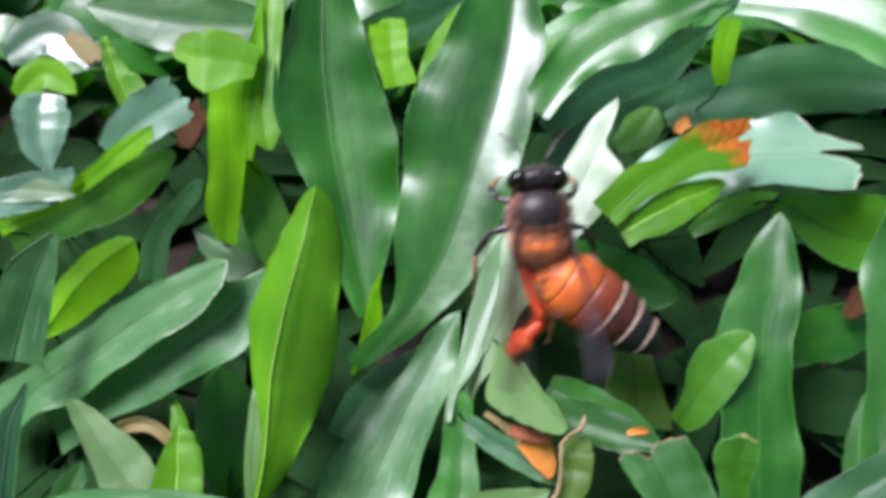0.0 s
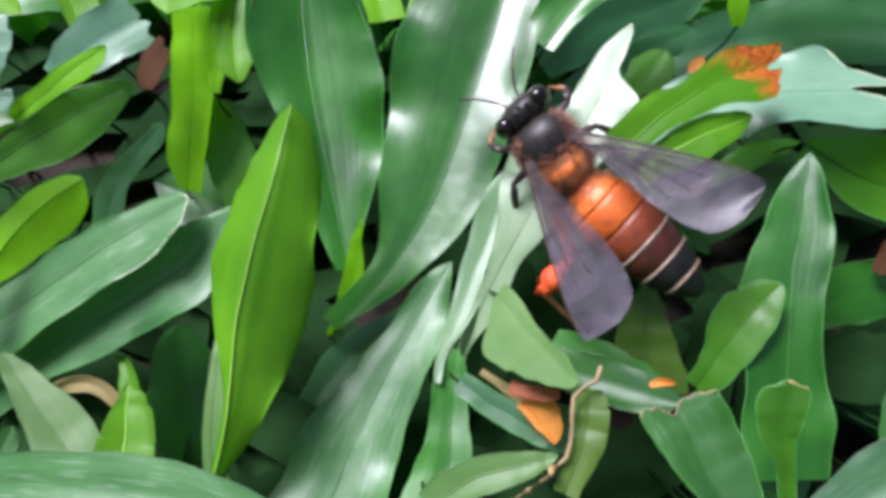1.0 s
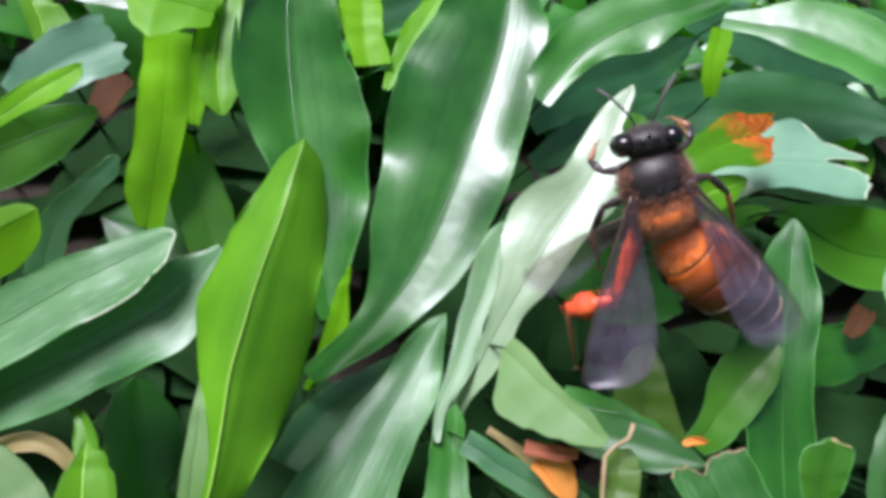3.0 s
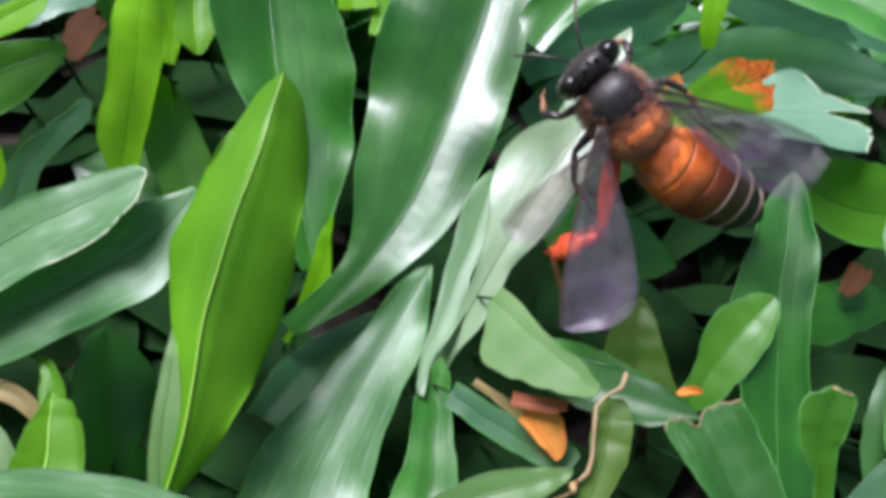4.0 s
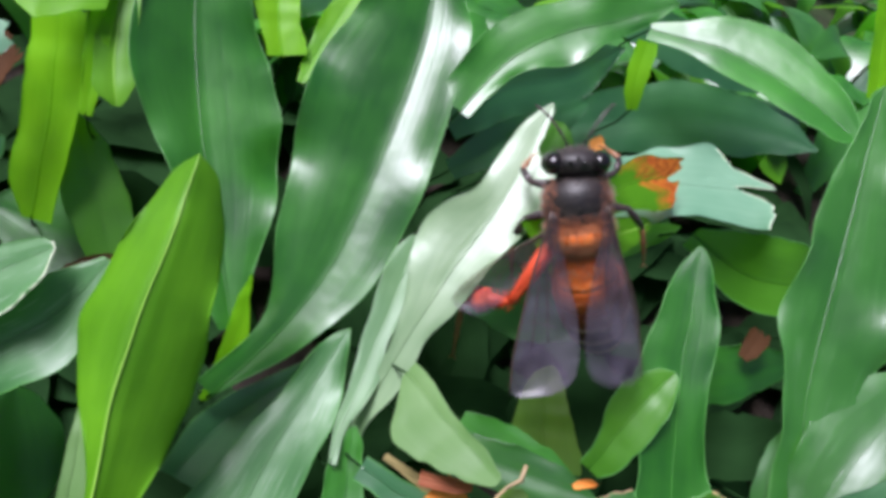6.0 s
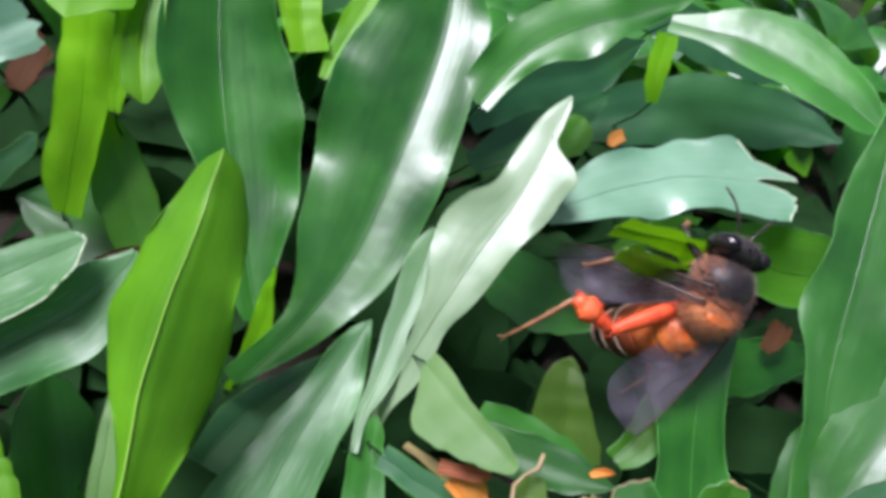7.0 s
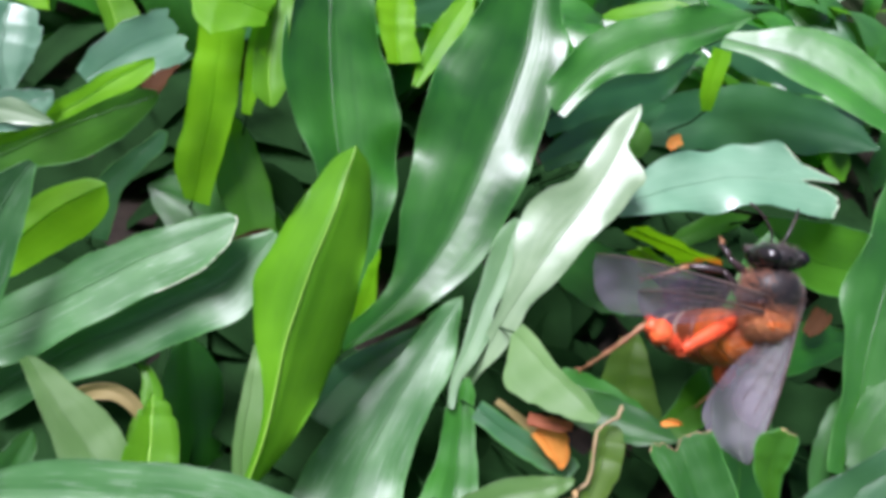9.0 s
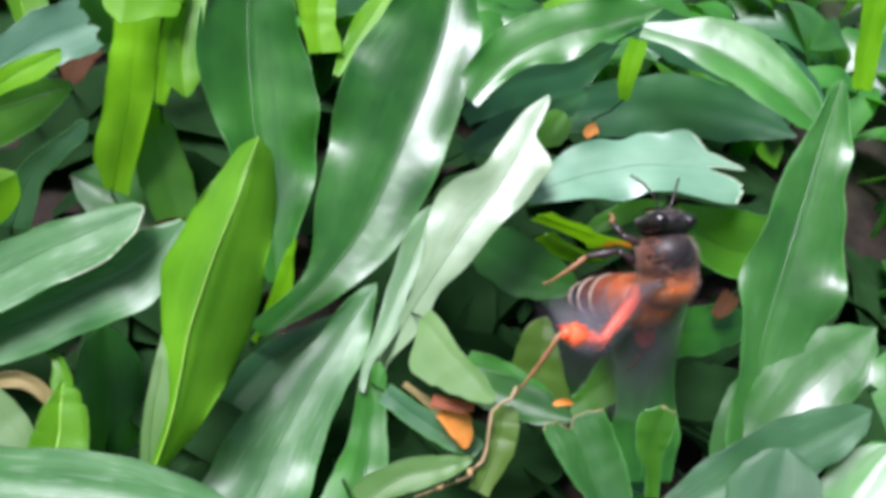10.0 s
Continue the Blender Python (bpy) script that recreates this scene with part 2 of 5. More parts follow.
PROFILE = {  # width along a blade, from base to tip
    "lance": [(0, 0.45), (0.3, 0.9), (0.55, 1.0), (0.8, 0.75), (0.93, 0.42), (1, 0.06)],
    "lance2": [(0, 0.25), (0.2, 0.62), (0.45, 0.95), (0.62, 1.0), (0.8, 0.82), (0.93, 0.5), (0.98, 0.26), (1, 0.05)],
    "round": [(0, 0.22), (0.2, 0.62), (0.45, 0.97), (0.68, 1.0), (0.85, 0.8), (0.94, 0.56), (0.985, 0.3), (1, 0.1)],
    "lance3": [(0, 0.2), (0.12, 0.42), (0.35, 0.85), (0.55, 1.0), (0.75, 0.9), (0.9, 0.55), (1, 0.06)],
    "lanceB": [(0, 0.12), (0.1, 0.45), (0.24, 0.84), (0.42, 1.0), (0.65, 0.96), (0.85, 0.65), (1, 0.06)],
    "lance4": [(0, 0.5), (0.2, 0.88), (0.45, 1.0), (0.7, 0.85), (0.88, 0.48), (1, 0.04)],
    "cut": [(0, 0.5), (0.3, 0.85), (0.6, 1.0), (0.85, 0.98), (1, 0.86)],
    "strap": [(0, 0.9), (0.3, 1.0), (0.7, 0.96), (1, 0.86)],
    "cutB": [(0, 0.2), (0.15, 0.32), (0.32, 0.46), (0.55, 0.82), (0.75, 1.0), (1, 0.82)],
    "cutC": [(0, 0.8), (0.3, 1.0), (0.6, 1.0), (0.82, 0.95), (1, 0.7)],
    "lanceR": [(0, 0.25), (0.2, 0.5), (0.35, 0.95), (0.45, 1.0), (0.6, 0.85), (0.8, 0.6), (0.93, 0.4), (1, 0.1)],
    "front": [(0, 0.16), (0.18, 0.45), (0.36, 0.82), (0.55, 1.0), (0.72, 0.95), (0.86, 0.76), (0.94, 0.54), (0.98, 0.32), (1, 0.08)],
    "cutN": [(0, 0.5), (0.25, 0.85), (0.5, 1.0), (0.8, 0.85), (1, 0.68)],
}


def profile_at(name, s):
    pr = PROFILE[name]
    for (a, wa), (b, wb) in zip(pr, pr[1:]):
        if s <= b:
            t = (s - a) / (b - a)
            t = t * t * (3 - 2 * t) * 0.5 + t * 0.5
            return wa + (wb - wa) * t
    return pr[-1][1]


WORDS = {
    "deep": "dark green glossy grass blade among the lawn",
    "mid": "mid-green broad grass blade with pale scuffs",
    "fresh": "fresh green broad grass blade in the lawn",
    "bluish": "blue-green shiny grass blade reflecting the sky",
    "lime": "bright yellow-green grass blade lit from behind",
    "yellow": "bright yellow-green grass blade, sunlight put into its colour",
    "pale": "pale green grass blade under the bee, sky glare put into its colour",
    "skysheen": "pale blue-green grass blade, sky sheen put into its colour",
    "grey": "scuffed grey-green broad grass blade, scratched",
    "slate": "green grass blade with fine pale scratches",
    "palesheen": "short pale green grass blade, whitish sheen put into its colour",
    "palegreen": "pale green matt grass blade near the bee",
    "olive": "olive green grass blade",
    "gapshade": "low lawn grass blade, gap shade put into its colour",
    "orange": "dry orange-brown scrap of leaf in the grass",
    "brown": "dry dark brown scrap of leaf in the grass",
    "straw": "dry straw-coloured curled blade in the grass",
    "scorch": "green blade with a torn, scorched orange end",
}
leaf_rng = random.Random(11)


def smooth_at(xs, ys, x):
    """A smooth curve through (xs, ys) at x, never below zero."""
    n = len(xs)
    k = max(i for i in range(n - 1) if xs[i] <= x or i == 0)
    h = xs[k + 1] - xs[k]
    t = min(max((x - xs[k]) / h, 0.0), 1.0)

    def slope(i):
        a, b = max(i - 1, 0), min(i + 1, n - 1)
        return (ys[b] - ys[a]) / (xs[b] - xs[a])

    m0, m1 = slope(k) * h, slope(k + 1) * h
    y = ys[k] * (2 * t ** 3 - 3 * t * t + 1) + m0 * (t ** 3 - 2 * t * t + t) + ys[k + 1] * (3 * t * t - 2 * t ** 3) + m1 * (t ** 3 - t * t)
    return max(y, 0.0)


def blade_grid(pts, width, n0, n1, fold, prof, wave, jag, rng, nu=30, nv=12, cuts=None, sides=None):
    """Rows of points of a blade (mm), its centre line and its length. sides: half widths on either hand at each of pts."""
    line, length = curve_points(pts, nu + 1)
    n0, n1 = Vector(n0), Vector(n1)
    ph, ph2 = rng.uniform(0, 6), rng.uniform(0, 6)
    flute = rng.uniform(0.006, 0.015) * (0.7 if sides else 1.0)
    cuts = [c + 0.015 * rng.random() for c in cuts] if cuts else [jag * rng.uniform(0.0, 1.0) for _ in range(nv + 1)]
    if sides:
        run = [0.0]
        for p, q in zip(pts, pts[1:]):
            run.append(run[-1] + (Vector(q) - Vector(p)).length)
        run = [r / run[-1] for r in run]
    f = radians(fold)
    rows = []
    for i in range(nu + 1):
        row = []
        for j in range(nv + 1):
            v = 2 * j / nv - 1
            s = i / nu if not sides else 1 - (1 - i / nu) ** 1.35
            s *= 1 - cuts[j]
            k = min(int(s * nu), nu - 1)
            c = line[k].lerp(line[k + 1], s * nu - k)
            t = (line[min(k + 2, nu)] - line[max(k - 1, 0)]).normalized()
            n = n0.lerp(n1, s)
            n = (n - t * n.dot(t)).normalized()
            b = t.cross(n)
            if sides:
                w = smooth_at(run, sides[1] if v > 0 else sides[0], s) if v else 0.0
                w *= 1 + 0.012 * math.sin(s * 41 + ph2)
            else:
                w = width * 0.5 * profile_at(prof, s)
                w *= 1 + 0.035 * math.sin(s * 17 + ph + (2 if v > 0 else 0)) + 0.02 * math.sin(s * 41 + ph2)
            q = abs(v)
            up = math.sin(f) * w * (q - 0.35 * q * q)
            up += flute * w * math.cos((3.0 if sides else 2.6) * math.pi * q + ph2) * q
            up += wave * q ** (2.6 if sides else 4) * w * 0.2 * (math.sin(s * length * (0.62 if sides else 0.5) + ph + (1.9 if v > 0 else 0.0)) + (0.6 * math.sin(s * length * 1.07 + ph2 * 2 + (2.7 if v > 0 else 0.0)) if sides else 0.0))
            up += wave * q ** 7 * (0.1 if sides else 0.3) * math.sin(s * length * 1.6 + ph2 + (1.1 if v > 0 else 0.0))
            row.append(c + b * (v * w * math.cos(f * q)) + n * up)
        rows.append(row)
    return rows, line, length


def blade_mesh(bm, rows, width, length):
    uvl = bm.loops.layers.uv.verify()
    nu, nv = len(rows) - 1, len(rows[0]) - 1
    vs = [[bm.verts.new(p * MM) for p in r] for r in rows]
    for i in range(nu):
        for j in range(nv):
            face = bm.faces.new((vs[i][j], vs[i][j + 1], vs[i + 1][j + 1], vs[i + 1][j]))
            for loop, (a, b) in zip(face.loops, ((i, j), (i, j + 1), (i + 1, j + 1), (i + 1, j))):
                loop[uvl].uv = ((b / nv - 0.5) * width, a / nu * length)


def leaf(kind, pts, width, n0, n1, fold=15, prof="lance", wave=0.3, label="", jag=0.0, rim=None, rooted=True, cuts=None, sides=None, rim_back=0):
    """One grass leaf: blade, midrib and a margin; its sheath goes down to the soil."""
    scrap = kind in ("orange", "brown", "straw", "rust")
    rows, line, length = blade_grid(pts, width, n0, n1, fold, prof, wave, jag, leaf_rng, *((48, 16) if sides else (30, 12)), cuts=cuts, sides=sides)
    thing = new("leaf_scrap" if scrap else "grass_leaf")
    tagged(thing, label or WORDS[kind], "leaf", "dry scraps" if scrap else "broadleaf lawn grass")
    bm = bmesh.new()
    blade_mesh(bm, rows, width, length)
    part("blade", bm, LEAF[kind], thing)
    bm = bmesh.new()
    mid = [r[len(r) // 2] for r in rows]
    nrm = Vector(n0).lerp(Vector(n1), 0.5).normalized()
    mid = [p + nrm * (0.0 if sides else -0.06) for p in mid]
    tube(bm, mid, [0.09 - 0.06 * i / len(mid) for i in range(len(mid))], 5)
    part("midrib", bm, RIM["lime"] if kind == "lime" and sides else LEAF[kind], thing)
    bm = bmesh.new()
    left, right = [r[0] for r in rows], [r[-1] for r in rows]
    edge = left + rows[-1][1:-1] + right[::-1]
    tube(bm, edge, [0.036 if sides else 0.032] * len(edge), 4)
    part("margin", bm, RIM["soft"] if sides and kind in ("deep", "fresh", "slate", "bluish", "mid") else LEAF[kind], thing)
    if rim:
        bm = bmesh.new()
        k = len(left) - 2
        edge = left[k:] + rows[-1][1:-1] + right[:k - rim_back:-1]
        tube(bm, edge, [(0.018 if rim == "brown" else 0.024) + 0.03 * abs(math.sin(i * 1.7)) for i in range(len(edge))], 5)
        part("cut_edge", bm, RIM[rim], thing, "dried edge where the blade was cut")
    if rooted and not scrap:
        base = line[0]
        back = (line[0] - line[1]).normalized()
        foot = Vector((base.x * 1.1 + back.x, base.y + 0.75 * base.z + 1.0, -0.5))
        path, _ = curve_points([base + (line[1] - base) * 0.35, base + back * 0.4 + Vector((0, 0.3, -0.5)), foot.lerp(base, 0.4), foot], 8)
        bm = bmesh.new()
        r = min(0.12 * width * profile_at(prof, 0.0) + 0.05, 0.16)
        tube(bm, path, [r * (0.5 + 0.1 * i) for i in range(8)], 6)
        # the sheath takes the shade-dark colour so that it sinks into the gaps
        part("sheath", bm, LEAF["gapshade"], thing)
    return thing


def shaped(kind, pts, left, right, n0, n1, fold, wave=0.3, label="", **more):
    """A leaf whose two halves differ: half widths on either hand at each point of its centre line."""
    return leaf(kind, pts, max(a + b for a, b in zip(left, right)), n0, n1, fold, "lance", wave, label, sides=(left, right), **more)


# ---------------------------------------------------------------- ground
def build_ground():
    bm = bmesh.new()
    ring = [0, 6, 12, 18, 24, 30, 36, 42, 48, 54, 60, 70, 85, 110, 160, 300, 900, 4000, 20000, 90000]
    n = 72
    prev = None
    c = Vector((8, 36, 0))
    g = random.Random(3)
    for r in ring:
        if r == 0:
            prev = [bm.verts.new(c * MM)]
            continue
        cur = []
        for k in range(n):
            a = 2 * math.pi * k / n
            z = g.uniform(-0.5, 0.5) if r < 200 else 0.0
            cur.append(bm.verts.new((c + Vector((r * math.cos(a), r * math.sin(a), z))) * MM))
        for k in range(n):
            if len(prev) == 1:
                bm.faces.new((prev[0], cur[k], cur[(k + 1) % n]))
            else:
                bm.faces.new((prev[k], cur[k], cur[(k + 1) % n], prev[(k + 1) % n]))
        prev = cur
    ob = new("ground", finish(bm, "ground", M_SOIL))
    tagged(ob, "soil beneath the lawn grass, shade put into its colour", "ground", kind="structure")


build_ground()

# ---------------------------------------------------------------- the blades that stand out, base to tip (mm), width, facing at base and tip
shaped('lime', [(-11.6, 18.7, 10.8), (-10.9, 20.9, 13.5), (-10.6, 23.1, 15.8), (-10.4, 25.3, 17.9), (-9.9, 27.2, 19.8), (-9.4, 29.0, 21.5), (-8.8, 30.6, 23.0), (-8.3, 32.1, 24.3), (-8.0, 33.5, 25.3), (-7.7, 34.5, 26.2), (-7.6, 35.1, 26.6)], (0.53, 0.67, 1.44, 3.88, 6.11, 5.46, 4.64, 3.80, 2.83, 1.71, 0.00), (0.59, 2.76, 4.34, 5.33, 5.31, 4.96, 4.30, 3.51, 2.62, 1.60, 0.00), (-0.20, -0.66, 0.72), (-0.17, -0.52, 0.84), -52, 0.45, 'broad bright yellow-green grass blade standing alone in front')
shaped('palegreen', [(-11.9, 18.7, 9.6), (-12.0, 19.9, 10.5), (-12.2, 21.0, 11.2), (-12.2, 22.0, 11.9), (-12.2, 23.0, 12.6), (-12.1, 23.9, 13.2), (-12.1, 24.7, 13.7), (-12.1, 25.4, 14.2), (-12.1, 26.1, 14.5), (-12.1, 26.6, 14.8), (-12.1, 26.9, 15.0)], (0.54, 0.54, 0.52, 0.54, 0.51, 0.51, 0.47, 0.35, 0.25, 0.17, 0.13), (1.27, 1.27, 1.37, 1.37, 1.31, 1.13, 0.88, 0.65, 0.40, 0.20, 0.10), (-0.28, -0.58, 0.77), (-0.27, -0.51, 0.82), 14, 0.2, '')
shaped('deep', [(-4.5, 34.4, 12.0), (-5.7, 38.5, 14.2), (-6.9, 42.4, 16.3), (-8.0, 46.3, 18.4), (-8.8, 49.9, 20.4), (-9.4, 53.4, 22.4), (-9.7, 56.6, 24.2), (-9.8, 59.5, 25.8), (-9.8, 61.9, 27.2), (-9.8, 63.9, 28.3), (-9.7, 64.9, 28.9)], (1.07, 2.15, 2.58, 3.67, 5.23, 4.67, 3.21, 2.57, 1.69, 0.70, 0.15), (0.25, 2.60, 4.82, 5.73, 5.51, 5.06, 3.80, 3.20, 2.34, 1.11, 0.20), (0.28, -0.52, 0.80), (0.48, -0.47, 0.74), 16, 0.5, '')
shaped('deep', [(-5.3, 30.9, 9.2), (-1.6, 33.7, 12.9), (1.2, 36.9, 16.2), (2.9, 40.4, 19.3), (4.2, 43.9, 22.1), (5.4, 47.4, 24.5), (6.3, 50.7, 26.6), (6.8, 54.0, 28.5), (7.2, 56.8, 30.1), (7.5, 59.1, 31.2), (7.7, 60.4, 31.9)], (1.42, 1.42, 4.10, 5.34, 6.36, 6.47, 5.39, 4.19, 2.73, 1.02, 0.00), (0.01, 1.81, 3.20, 3.63, 3.72, 3.44, 3.35, 2.69, 1.30, 0.48, 0.00), (-0.36, -0.60, 0.72), (0.04, -0.44, 0.90), 16, 0.55, '')
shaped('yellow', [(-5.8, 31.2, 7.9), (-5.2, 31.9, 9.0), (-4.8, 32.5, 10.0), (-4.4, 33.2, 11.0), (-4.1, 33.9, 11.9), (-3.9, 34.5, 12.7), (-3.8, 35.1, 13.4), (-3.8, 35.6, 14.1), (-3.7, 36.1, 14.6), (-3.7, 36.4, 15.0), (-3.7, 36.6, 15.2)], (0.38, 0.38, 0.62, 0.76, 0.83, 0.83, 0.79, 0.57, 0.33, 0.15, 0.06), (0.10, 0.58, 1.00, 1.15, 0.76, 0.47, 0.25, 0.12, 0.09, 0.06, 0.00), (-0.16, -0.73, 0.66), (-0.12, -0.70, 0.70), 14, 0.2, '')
shaped('slate', [(-6.2, 15.1, 5.0), (-5.3, 17.6, 6.2), (-4.3, 20.1, 7.4), (-3.4, 22.4, 8.6), (-2.3, 24.6, 9.8), (-1.2, 26.7, 11.0), (-0.1, 28.5, 12.0), (0.9, 30.1, 13.0), (1.8, 31.5, 13.8), (2.5, 32.6, 14.5), (2.9, 33.2, 14.8)], (3.93, 3.93, 3.75, 3.27, 2.56, 2.06, 1.49, 1.33, 1.13, 0.63, 0.00), (3.77, 3.77, 3.66, 3.24, 2.75, 2.53, 2.46, 2.00, 1.09, 0.46, 0.00), (-0.16, -0.40, 0.90), (-0.18, -0.42, 0.89), 6, 0.9, '')
shaped('bluish', [(-9.6, 22.1, -0.7), (-8.7, 24.3, 1.1), (-7.8, 26.4, 2.7), (-6.6, 28.3, 4.3), (-5.1, 29.8, 5.6), (-3.4, 31.0, 6.8), (-1.7, 31.9, 7.8), (-0.2, 32.7, 8.6), (1.1, 33.4, 9.4), (2.1, 34.0, 9.9), (2.6, 34.3, 10.2)], (1.32, 1.32, 1.05, 1.13, 1.57, 1.39, 1.10, 0.84, 0.56, 0.35, 0.23), (1.61, 1.61, 1.72, 1.98, 2.06, 1.81, 1.31, 0.92, 0.59, 0.32, 0.00), (-0.14, -0.58, 0.80), (-0.17, -0.54, 0.82), 10, 0.2, '')
shaped('pale', [(3.3, 26.0, 10.6), (3.8, 27.5, 12.6), (4.6, 29.0, 14.4), (5.4, 30.3, 16.0), (6.3, 31.6, 17.6), (7.2, 32.8, 19.0), (8.1, 34.0, 20.3), (9.1, 35.2, 21.5), (10.0, 36.3, 22.6), (10.9, 37.4, 23.7), (11.6, 38.5, 24.6), (12.2, 39.5, 25.5), (12.8, 40.5, 26.3), (13.2, 41.4, 27.0), (13.6, 42.2, 27.6), (13.9, 42.8, 28.0), (14.1, 43.2, 28.3)], (0.13, 0.48, 0.50, 0.63, 1.08, 1.89, 2.95, 3.59, 2.95, 1.99, 1.80, 1.78, 1.65, 1.35, 0.91, 0.49, 0.06), (0.42, 0.42, 1.18, 1.36, 1.10, 1.65, 1.86, 2.01, 2.17, 2.51, 2.60, 2.77, 0.53, 0.41, 0.34, 0.28, 0.00), (-0.52, -0.55, 0.65), (-0.40, -0.40, 0.82), 10, 0.5, '', rim="pale")
shaped('palegreen', [(5.5, 28.2, 17.8), (6.1, 26.9, 18.3), (6.6, 25.7, 18.7), (7.0, 24.6, 19.1), (7.5, 23.6, 19.5), (7.8, 22.8, 19.8), (8.2, 22.0, 20.1), (8.5, 21.3, 20.3), (8.7, 20.8, 20.5), (8.9, 20.4, 20.7), (9.0, 20.2, 20.8)], (0.83, 0.83, 0.68, 0.55, 0.45, 0.44, 0.55, 0.47, 0.34, 0.24, 0.05), (0.33, 1.89, 3.01, 2.84, 2.48, 2.11, 1.69, 1.33, 0.92, 0.61, 0.38), (-0.64, -0.09, 0.76), (-0.68, -0.13, 0.72), 10, 0.15, '')
shaped('deep', [(2.6, 17.4, 8.9), (2.7, 18.8, 9.4), (2.8, 20.1, 9.8), (2.9, 21.3, 10.4), (2.9, 22.5, 10.9), (3.0, 23.5, 11.4), (3.0, 24.5, 12.0), (3.0, 25.3, 12.4), (3.1, 26.0, 12.9), (3.1, 26.5, 13.2), (3.1, 26.8, 13.4)], (3.18, 2.60, 2.12, 1.67, 1.41, 1.37, 1.31, 1.08, 0.83, 0.45, 0.10), (1.85, 1.85, 1.64, 1.44, 1.25, 1.07, 0.93, 0.85, 0.73, 0.43, 0.27), (-0.12, -0.35, 0.93), (-0.12, -0.49, 0.86), 10, 0.3, '')
shaped('skysheen', [(13.2, 37.6, 22.5), (14.8, 38.3, 22.9), (16.5, 38.9, 23.4), (18.1, 39.5, 23.8), (19.6, 39.9, 24.2), (21.2, 40.2, 24.6), (22.6, 40.5, 25.0), (24.1, 40.6, 25.3), (25.4, 40.6, 25.5), (26.7, 40.5, 25.7), (27.9, 40.4, 25.9), (28.9, 40.3, 26.0), (29.9, 40.1, 26.1), (30.8, 39.9, 26.2), (31.5, 39.8, 26.3), (32.0, 39.7, 26.4), (32.3, 39.6, 26.4)], (0.71, 1.48, 2.02, 2.55, 2.73, 2.87, 2.82, 3.36, 3.13, 3.33, 3.34, 2.17, 2.12, 2.10, 2.02, 1.93, 1.88), (0.98, 1.55, 2.08, 2.52, 2.80, 2.94, 3.06, 3.08, 2.97, 3.03, 3.20, 3.33, 3.17, 2.97, 2.80, 2.66, 1.50), (-0.18, -0.18, 0.97), (-0.18, -0.20, 0.96), 8, 0.6, '', rim="pale", rim_back=1, cuts=(.20, .16, .12, .07, .01, .0, .11, .15, .12, .05, .02, .01, .02, .01, .02, .03, .03))
shaped('deep', [(9.1, 45.7, 24.5), (10.7, 47.4, 26.1), (12.4, 48.8, 27.6), (14.4, 49.8, 28.8), (16.4, 50.5, 29.7), (18.4, 50.9, 30.5), (20.3, 51.3, 31.1), (21.9, 51.7, 31.8), (23.3, 52.1, 32.3), (24.3, 52.4, 32.7), (24.9, 52.5, 32.9)], (2.26, 2.26, 2.66, 2.71, 2.49, 2.31, 2.15, 1.79, 1.27, 0.64, 0.00), (0.77, 0.94, 1.27, 2.11, 2.66, 1.79, 1.27, 1.01, 0.67, 0.28, 0.00), (-0.20, -0.52, 0.83), (-0.22, -0.50, 0.84), 10, 0.8, '')
# darker kind for a blade further back: its shade is put into the colour
leaf('bluish', [(10.0, 49.2, 20.4), (14.8, 52.7, 22.5), (20.3, 54.4, 23.8), (25.4, 57.1, 25.9)], 4.9, (0.26, -0.72, 0.64), (0.20, -0.80, 0.57), 10, 'lance4', 0.3, '')
shaped('deep', [(27.5, 58.4, 27.5), (30.0, 56.8, 28.2), (32.3, 55.3, 28.9), (34.2, 53.5, 29.2), (35.8, 51.7, 29.4), (37.1, 49.9, 29.5), (38.2, 48.2, 29.6), (39.1, 46.7, 29.6), (39.7, 45.4, 29.6), (40.2, 44.4, 29.6), (40.4, 43.8, 29.5)], (0.59, 1.78, 3.20, 3.99, 3.90, 3.36, 2.99, 2.37, 1.41, 0.78, 0.00), (1.29, 1.29, 2.30, 2.76, 2.58, 2.70, 2.67, 2.49, 2.26, 1.36, 0.76), (-0.10, -0.50, 0.86), (0.05, -0.60, 0.80), 10, 0.1, '')
leaf('yellow', [(25.5, 51.5, 23.6), (25.3, 52.8, 25.4), (25.7, 54.9, 28.1)], 1.9, (-0.25, -0.79, 0.56), (-0.37, -0.71, 0.60), 8, 'cut', 0.1, '')
# background blade, again in the darker kind in place of shade
leaf('bluish', [(23.0, 56.0, 17.1), (32.9, 57.0, 19.9), (41.5, 55.6, 21.5), (47.2, 52.9, 22.3)], 7.0, (-0.16, -0.61, 0.77), (-0.41, -0.68, 0.61), 8, 'lance4', 0.3, '')
leaf('bluish', [(11.1, 48.0, 17.0), (16.1, 51.1, 18.7), (24.4, 56.2, 20.5)], 3.8, (0.05, -0.54, 0.84), (0.14, -0.52, 0.84), 10, 'lance', 0.2, '')
